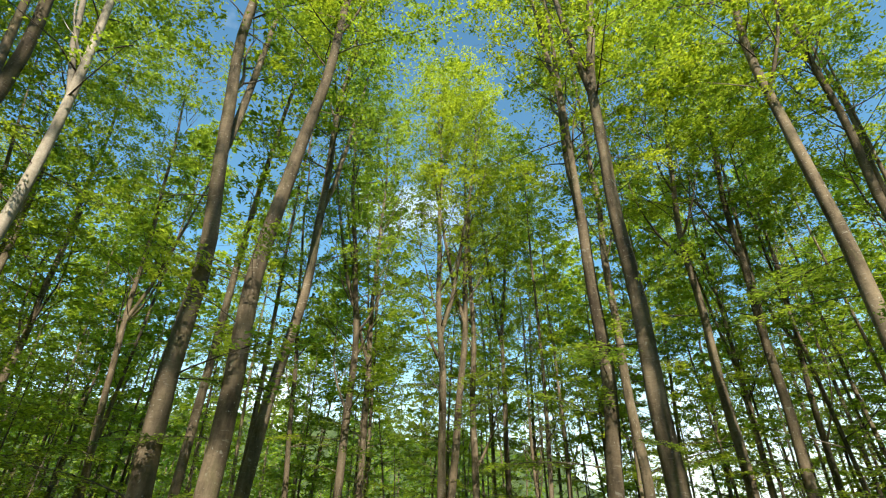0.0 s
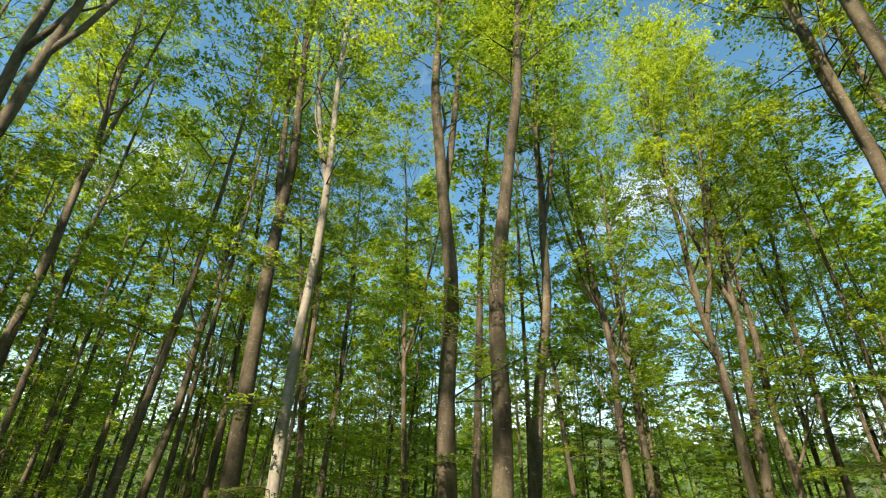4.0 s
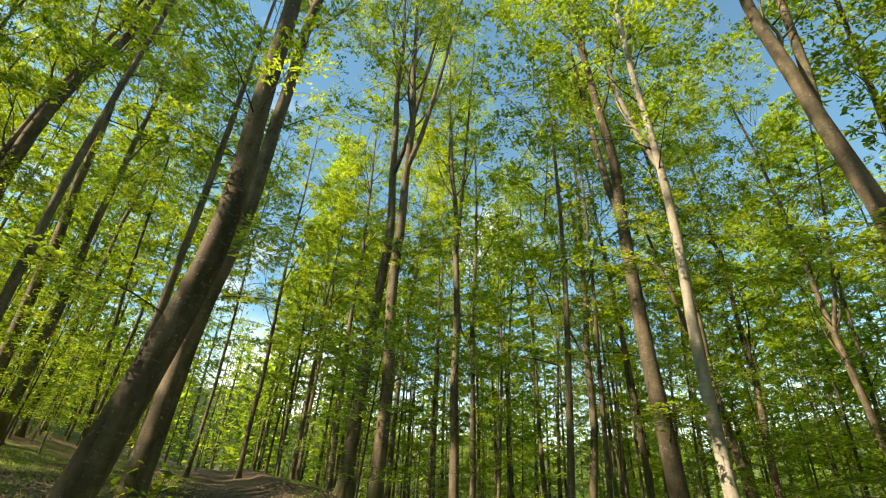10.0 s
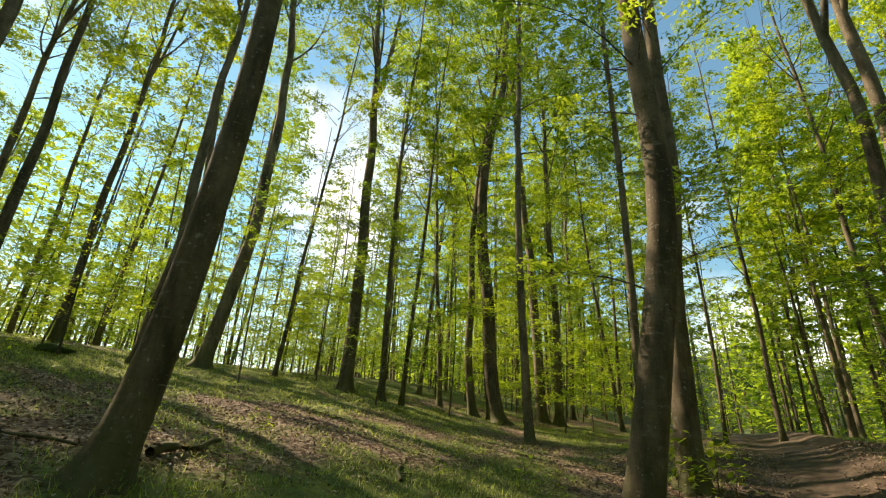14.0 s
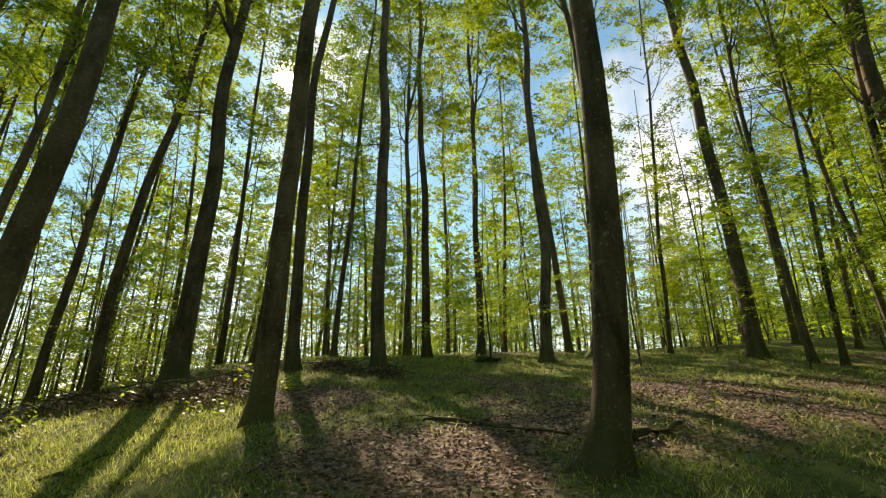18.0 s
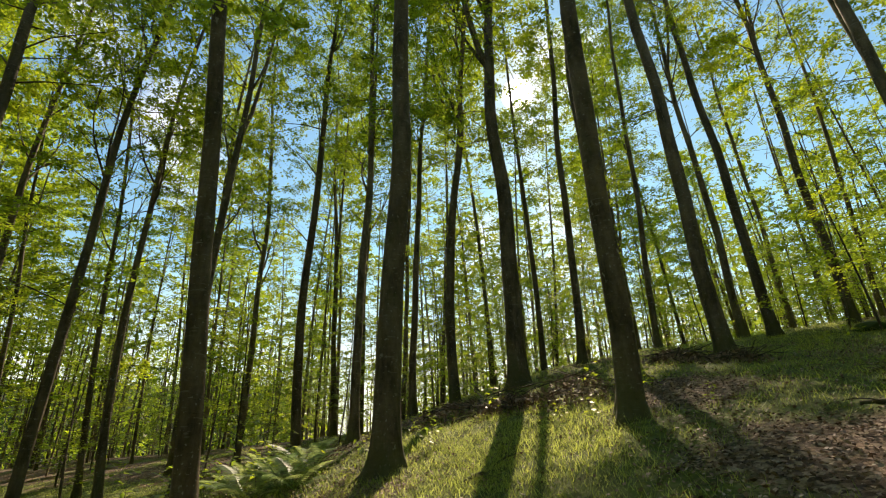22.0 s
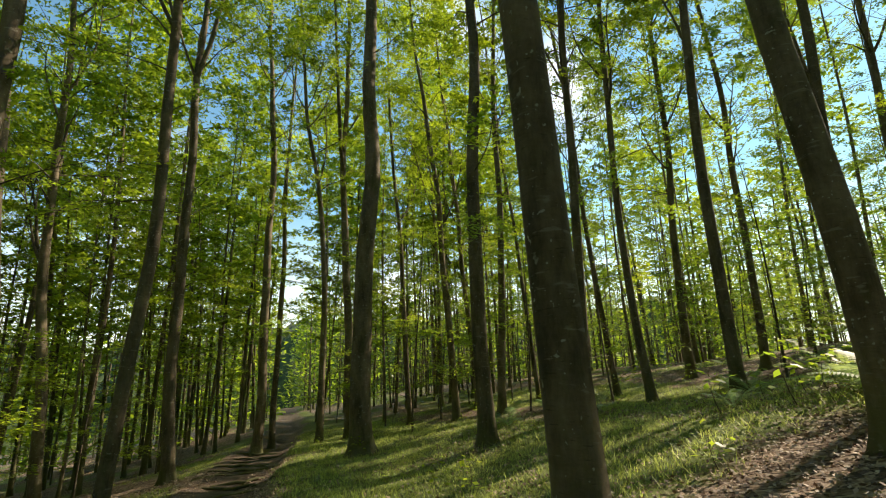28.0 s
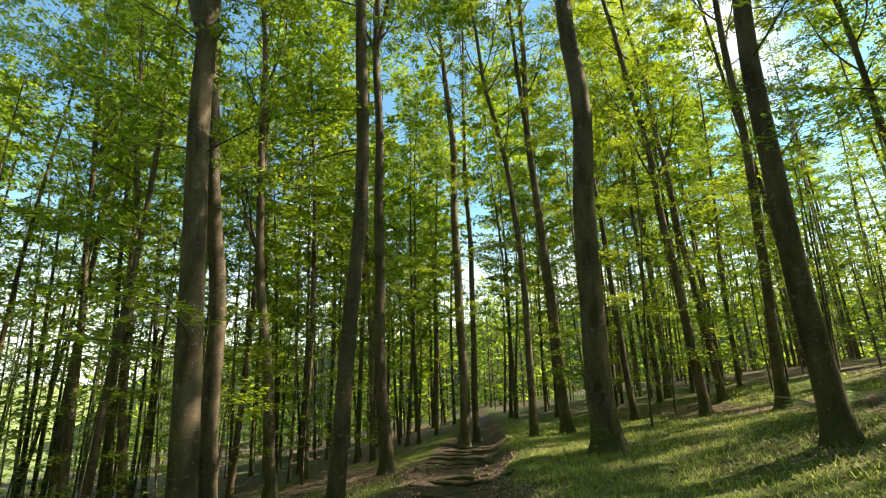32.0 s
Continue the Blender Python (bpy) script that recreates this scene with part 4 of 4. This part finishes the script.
def brush_heap(x, y, wide, high, seed):
    """A heap of dead twigs that still hold brown leaves."""
    r = np.random.default_rng(600 + seed)
    heap = empty("brush_heap", x, y, "heap of dead twigs with brown leaves on the slope", "brush heap", "brush heaps")
    for k in range(26):
        a, e = r.uniform(0, 6.28), r.uniform(-0.1, 0.7)
        c = r.normal(0, wide * 0.28, 2)
        ln = r.uniform(0.4, 1.0) * wide * 0.6
        t = np.linspace(-0.5, 0.5, 4)
        z0 = ground_z(x + c[0], y + c[1]) - ground_z(x, y)
        p = np.stack([c[0] + np.cos(a) * ln * t, c[1] + np.sin(a) * ln * t, z0 + 0.04 + r.uniform(0, high * 0.7) + e * ln * (t + 0.5) * 0.6], 1)
        v, f = tube(p, 0.014 * (1 - 0.5 * (t + 0.5)), 5)
        mesh_ob("twig", v, f, TWIG, heap, smooth_faces=True)
    n = 700
    c = r.normal(0, 1, (n, 2)) * wide * 0.32
    z = np.array([ground_z(x + a, y + b) for a, b in c]) - ground_z(x, y) + r.uniform(0.02, 1, n) * high * np.exp(-(c ** 2).sum(1) / (wide * 0.45) ** 2)
    v, f = leaves(np.stack([c[:, 0], c[:, 1], z], 1), r.uniform(0, 6.28, n), 0.08, 0.8, r, True)
    tagged(mesh_ob("brown_leaves", v, f, DRY_LEAF, heap), kind="stuff")


brush_heap(1.8, -11.5, 1.8, 0.50, 1)
brush_heap(3.2, -11.9, 1.3, 0.28, 5)
brush_heap(4.7, -12.6, 1.8, 0.30, 2)
brush_heap(-0.5, -14.2, 1.4, 0.30, 3)
brush_heap(-1.6, -13.6, 1.2, 0.25, 4)


def lump(name, x, y, rx, ry, rz, material, label, category, seed, group="", rough=0.35):
    """An uneven clod, mound or stone, partly sunk into the ground."""
    bm = bmesh.new()
    bmesh.ops.create_icosphere(bm, subdivisions=3, radius=1.0)
    for v in bm.verts:
        k = 1 + rough * noise.noise(v.co * 1.7 + Vector((seed * 3.1, 0, 0))) + 0.5 * rough * noise.noise(v.co * 4.5 + Vector((0, seed * 2.3, 0)))
        v.co = Vector((v.co.x * rx * k, v.co.y * ry * k, v.co.z * rz * k))
    me = bpy.data.meshes.new(name)
    bm.to_mesh(me)
    bm.free()
    me.polygons.foreach_set("use_smooth", np.ones(len(me.polygons), bool))
    me.materials.append(material)
    ob = new(name, me)
    ob.location = (x, y, ground_z(x, y) + rz * 0.15)
    return tagged(ob, label, category, group)


lump("mossy_mound", -5.75, -17.6, 0.5, 0.38, 0.16, MOSS, "low dark mossy mound in the grass of the crest", "mound", 1, rough=0.6)
r_ = np.random.default_rng(44)
for k in range(16):
    s = k / 15
    w = r_.uniform(0.06, 0.12) * (1.6 if k in (2, 10, 12, 13) else 1.0)
    lump("earth_clod", 5.95 - 1.75 * s + r_.normal(0, 0.10), -7.52 + 1.2 * s + r_.normal(0, 0.10), w * 1.35, w * r_.uniform(0.7, 1.0), w * r_.uniform(0.35, 0.6), SOIL, "dark clod of torn-up earth among brown leaves", "earth clod", 3 + k, "torn-up earth on the slope", 0.9)


def surface_root(x, slant, reach, thick, seed):
    """A bare root that crosses the track, half sunk in the trodden earth."""
    r = np.random.default_rng(900 + seed)
    mid = path_y(x) + r.normal(0, 0.25)
    root = empty("tree_root", x, mid, "bare grey tree root crossing the trodden track", "tree root", "roots across the track")
    t = np.linspace(-1, 1, 15)
    px, py = slant * t + 0.09 * np.sin(t * 5 + seed) + 0.04 * np.sin(t * 13 + seed), reach * t
    base = ground_z(x, mid)
    pz = np.array([ground_z(x + a, mid + b) - base for a, b in zip(px, py)]) + thick * (0.55 - 0.9 * t * t) + 0.012 * np.sin(t * 9 + seed)
    v, f = tube(np.stack([px, py, pz], 1), thick * (1.0 - 0.45 * abs(t)), 8)
    mesh_ob("root_stem", v, f, BARK, root, smooth_faces=True)
    for q in (4, 9):
        a = r.choice([-1, 1]) * r.uniform(0.4, 1.0)
        u = np.linspace(0, 1, 6)
        bx, by = px[q] + a * 0.6 * u, py[q] + 0.45 * u * (1 if q > 7 else -1)
        bz = np.array([ground_z(x + c, mid + d) - base for c, d in zip(bx, by)]) + thick * (0.35 - 0.9 * u)
        v, f = tube(np.stack([bx, by, bz], 1), thick * 0.55 * (1 - 0.6 * u), 6)
        mesh_ob("side_root", v, f, BARK, root, smooth_faces=True)


for k in range(12):
    surface_root(12.6 + 1.15 * k + 0.3 * math.sin(k * 2.3), 0.5 * math.sin(k * 1.9), 0.75 + 0.35 * ((k * 7) % 5) / 5, 0.033 + 0.009 * (k % 3), k)


def stump(x, y, dia, high):
    st = empty("tree_stump", x, y, "short cut tree stump with a pale top on the slope", "stump", sink=0.05)
    hs = np.array([0, 0.06, 0.15, high * 0.6, high])
    v, f = tube(np.stack([0 * hs, 0 * hs, hs], 1), dia / 2 * np.array([1.5, 1.25, 1.08, 1.0, 0.97]), 14)
    mesh_ob("bark_side", v, f, BARK, st, smooth_faces=True)
    a = np.linspace(0, 2 * math.pi, 14, endpoint=False)
    top = [(math.cos(q) * dia * 0.485, math.sin(q) * dia * 0.485, high - 0.004 + 0.012 * math.sin(3 * q)) for q in a]
    mesh_ob("cut_top", top, [tuple(range(14))], BARK_PALE_SUNLIT, st, "pale weathered cut")


stump(21.3, -12.7, 0.36, 0.75)


def frond_mesh():
    """One arching fern frond with pairs of narrow leaflets."""
    vs, fs = [], []
    t = np.linspace(0, 1, 10)
    mid = np.stack([0.62 * t, 0 * t, 0.42 * t - 0.30 * t * t], 1)
    v, f = tube(mid, 0.006 * (1 - 0.8 * t), 4)
    vs.append(v)
    tri = [np.stack([f[:, 0], f[:, 1], f[:, 2]], 1), np.stack([f[:, 0], f[:, 2], f[:, 3]], 1)]
    k = len(v)
    for q in np.linspace(0.12, 0.98, 20):
        c = np.array([np.interp(q, t, mid[:, i]) for i in range(3)])
        ln = 0.19 * math.sin(math.pi * (0.12 + 0.88 * (1 - q)) ** 0.8) * (0.35 + 0.65 * (1 - q)) + 0.015
        for sgn in (-1, 1):
            tip = c + np.array([0.35 * ln, sgn * ln, -0.12 * ln])
            vs.append(np.stack([c - (0.011, 0, 0), tip, c + (0.016, 0, 0.002)]))
            tri.append(np.array([[k, k + 1, k + 2]]))
            k += 3
    return np.concatenate(vs), np.concatenate(tri)


def fern(seed):
    r = np.random.default_rng(700 + seed)
    v, f = frond_mesh()
    plant = new("fern")
    tagged(plant, "pale green fern with arching fronds on the slope", "fern", "ferns on the slope")
    first = None
    for k in range(7):
        if first is None:
            ob = mesh_ob("frond", v, f, FERN, plant)
            first = ob.data
        else:
            ob = new("frond", first)
            ob.parent = plant
        s = r.uniform(0.7, 1.15)
        ob.matrix_local = Euler((r.normal(0, 0.12), r.normal(-0.25, 0.22), k * 0.9 + r.uniform(-0.3, 0.3))).to_matrix().to_4x4() @ Matrix.Diagonal((s, s, s, 1))
    return plant


one = fern(1)
spots = [(8.05, -10.84), (8.5, -10.2), (7.6, -10.2), (8.2, -9.6), (7.29, -8.92), (8.04, -10.6), (9.3, -11.5), (6.9, -10.4), (13.8, -8.9), (14.2, -8.5), (9.9, -9.2), (15.0, -7.7), (12.54, -12.4), (10.8, -10.9), (6.7, -9.2), (6.3, -9.0), (7.0, -9.8), (7.5, -10.9), (8.9, -10.7), (7.2, -9.6), (8.0, -11.6), (8.7, -12.2), (6.9, -8.7)]
for k, (x, y) in enumerate(spots):
    s = 1.05 + 0.5 * ((k * 37) % 10) / 10
    m = Matrix.Translation((x, y, ground_z(x, y) - 0.01)) @ Euler((0, 0, k * 1.7)).to_matrix().to_4x4()
    ob = one if k == 0 else copy_thing(one, m)
    ob.matrix_basis = m @ Matrix.Diagonal((s, s, s, 1))


def seedling(seed):
    r = np.random.default_rng(800 + seed)
    plant = new("beech_seedling")
    tagged(plant, "knee-high beech seedling with flat pale green leaves", "seedling", "seedlings on the forest floor")
    t = np.linspace(0, 1, 5)
    v, f = tube(np.stack([0.05 * np.sin(t * 3), 0.04 * t, 0.42 * t], 1), 0.005 * (1 - 0.7 * t), 5)
    mesh_ob("stem", v, f, TWIG, plant)
    n = 26
    h, a = r.uniform(0.12, 0.45, n), r.uniform(0, 6.28, n)
    d = r.uniform(0.03, 0.20, n)
    v, f = leaves(np.stack([d * np.cos(a), d * np.sin(a), h], 1), a, 0.075, 0.25, r)
    tagged(mesh_ob("foliage", v, f, LEAF_LOW, plant), kind="stuff")
    return plant


plants = [seedling(k) for k in range(3)]
r_ = np.random.default_rng(33)
made = 0
SHOOTS = [(-11.3 + 0.35 * math.cos(q * 1.3) * (1 + q % 3), -2.3 + 0.3 * math.sin(q * 1.3) * (1 + q % 2), 1.5 + 0.25 * (q % 4)) for q in range(9)]
SHOOTS += [(7.4 + 0.95 * math.sin(q * 2.1) + 0.12 * q, -9.6 - 0.9 * math.cos(q * 1.7), 1.2 + 0.22 * (q % 5)) for q in range(14)]
for x, y, s in SHOOTS:
    shoot = copy_thing(plants[0], Matrix.Translation((x, y, ground_z(x, y) - 0.01)))
    shoot.scale = (s, s, s)
while made < 90:
    x, y = r_.uniform(-10, 22), r_.uniform(-15, 4.5)
    if 1.3 < abs(y - path_y(x)) and math.hypot(x - 3, y + 1) > 3.2 and noise.noise((x * 0.25, y * 0.25, 9)) > 0.02:
        s = r_.uniform(0.6, 1.4)
        m = Matrix.Translation((x, y, ground_z(x, y) - 0.01)) @ Euler((0, 0, r_.uniform(0, 6.28))).to_matrix().to_4x4()
        ob = plants[made] if made < 3 else copy_thing(plants[made % 3], m)
        ob.matrix_basis = m @ Matrix.Diagonal((s, s, s, 1))
        made += 1


# ---- gaps in the canopy, through which the sun falls on the floor ----
def canopy_gaps(spots):
    """Opens the crowns along the sun's way to each lit spot (x, y, height over ground, radius, distance from which on)."""
    r = np.random.default_rng(91)
    sunward = np.array(TO_SUN)
    foot = np.array([(x, y, ground_z(x, y) + h) for x, y, h, *_ in spots])
    wide, start = np.array([s[3:] for s in spots]).T
    for ob in list(scene.collection.objects):
        if not ob.name.startswith("crown"):
            continue
        m = np.array(ob.parent.matrix_basis @ ob.matrix_basis if ob.parent else ob.matrix_basis)
        me = ob.data
        v = np.empty(len(me.vertices) * 3, np.float32)
        me.vertices.foreach_get("co", v)
        v = v.reshape(-1, 3)
        c = v[0::3] @ m[:3, :3].T + m[:3, 3]
        # Leaves steeply overhead, out of view, are thinned so that more sun comes in.
        flat = np.hypot(c[:, 0] - 1.5, c[:, 1] + 0.7)
        steep = np.degrees(np.arctan2(c[:, 2] - 1.6, flat))
        gone = (steep > np.where((c[:, 1] > 3) | (c[:, 0] < -4), 61, 55)) & (r.uniform(0, 1, len(c)) < 0.75)
        mid, half = (c.min(0) + c.max(0)) / 2, np.linalg.norm(c.max(0) - c.min(0)) / 2
        for p, w, from_ in zip(foot, wide, start):
            q = mid - p
            if np.linalg.norm(q - (q @ sunward) * sunward) > half + w:
                continue
            q = c - p
            t = q @ sunward
            off = np.linalg.norm(q - t[:, None] * sunward, axis=1)
            gone |= (t > from_) & (off < w * r.uniform(0.7, 1.15, len(c)))
        if not gone.any():
            continue
        left = v.reshape(-1, 9)[~gone].reshape(-1, 3)
        if len(left) < 30:
            continue
        ob.data = mesh_only(ob.name.split(".")[0], (left, np.arange(len(left)).reshape(-1, 3)), me.materials[0])


SLOPE = [(3.0, -10.2, 0.9), (1.2, -9.6, 0.7), (3.9, -8.3, 0.6), (5.2, -10.6, 0.7), (8.2, -10.0, 0.7), (9.0, -11.4, 0.8), (3.6, -9.2, 1.15), (2.6, -9.7, 0.9), (2.7, -8.2, 0.8), (2.0, -10.4, 0.9), (1.6, -8.6, 0.7), (6.0, -9.4, 0.6), (7.3, -12.4, 1.0), (7.9, -13.6, 0.9), (8.3, -12.6, 0.8),
         (7.5, -10.3, 0.7), (5.6, -7.7, 0.5), (6.6, -7.6, 0.5), (7.0, -6.6, 0.5), (5.3, -6.0, 0.4), (4.6, -9.9, 0.6)]
EAST = [(11.5, -4.2, 0.7), (13.5, -4.6, 0.6), (12.0, -7.4, 0.6), (10.6, -3.4, 0.6), (16.5, -6.6, 0.8), (14.8, -8.2, 0.7), (17.5, -8.0, 0.8), (19.5, -10.0, 0.9), (14.0, -12.6, 0.9), (11.3, -8.3, 0.7), (14.3, -6.2, 0.8), (15.2, -5.4, 0.9), (12.9, -5.6, 0.8), (10.1, -5.8, 0.6), (9.8, -8.4, 0.7), (15.7, -15.0, 1.2), (13.2, -7.2, 0.6),
        (12.3, -6.3, 0.6), (8.6, -6.9, 0.7), (7.6, -8.6, 0.6), (9.3, -4.6, 0.6), (22.8, -11.5, 1.2), (23.0, -14.7, 1.2), (27.0, -18.0, 1.5), (18.0, -1.45, 0.8), (22.8, -1.4, 0.9), (15.3, -3.9, 0.5), (25.1, -2.4, 0.9)]
WEST = [(-6.5, -8.0, 0.7), (-9.5, -11.0, 0.9), (-7.0, -10.5, 0.7), (-11.0, -9.0, 0.9), (-8.6, -7.2, 0.6), (-10.2, -7.6, 0.7), (-12.5, -6.5, 0.8), (-9.5, -0.2, 0.7), (-11.5, 0.3, 0.9), (-13.5, 0.5, 1.0), (-12.5, 1.3, 0.7), (-10.6, 1.2, 0.6), (-16.0, 0.4, 1.1), (-5.6, -7.4, 0.6), (-8.8, -9.7, 0.7), (-4.3, -6.6, 0.5), (-2.2, -7.4, 0.5), (-7.6, -5.3, 0.8), (-8.0, -8.9, 0.5), (-11.5, -5.3, 0.6), (-24.8, -0.8, 1.0), (-33.0, -1.5, 1.2), (-43.0, -2.0, 1.4), (-27.7, -10.8, 1.0)]
shafts = np.random.default_rng(17)
STEMS = []
for x, y, line in LINES[:40]:
    for k in range(6 if y > 2 else 2):
        h = shafts.uniform(1.5, 13)
        dx, dy = stem_line(h, *line)
        STEMS.append((x + dx, y + dy, h, shafts.uniform(0.35, 0.9), 0.0))
TOPS = [(x, y, shafts.uniform(11, 20), shafts.uniform(0.6, 1.15), 3.2) for x, y in PLACES[:40] if x < 2]
TOPS += [(x, y, shafts.uniform(9, 20), shafts.uniform(0.8, 1.4), 2.4) for x, y in PLACES[90:420] if math.hypot(x, y) < 38 and (y > 4 and x < -3 or x > 14)]
LOWS = [(x, y, shafts.uniform(1.5, 6), shafts.uniform(0.7, 1.1), 1.6) for x, y, *_ in near if y < -6 and x < -5]
FLECKS = [(shafts.uniform(3, 26), shafts.uniform(-14, -2), 0.0, shafts.uniform(0.25, 0.6), 0.0) for k in range(60)]
canopy_gaps(STEMS + TOPS + LOWS + FLECKS + [(x, y, 0.0, 1.15 * w, 0.0) for x, y, w in SLOPE + EAST + WEST] + [(-0.29, -0.83, 1.73, 0.30, 0.0), (0.07, -0.95, 1.73, 0.30, 0.0), (0.36, -1.05, 1.73, 0.32, 0.0), (0.57, -1.18, 1.72, 0.32, 0.0), (0.81, -1.31, 1.68, 0.32, 0.0), (1.15, -1.41, 1.6, 0.32, 0.0), (1.58, -1.48, 1.53, 0.35, 0.0)])
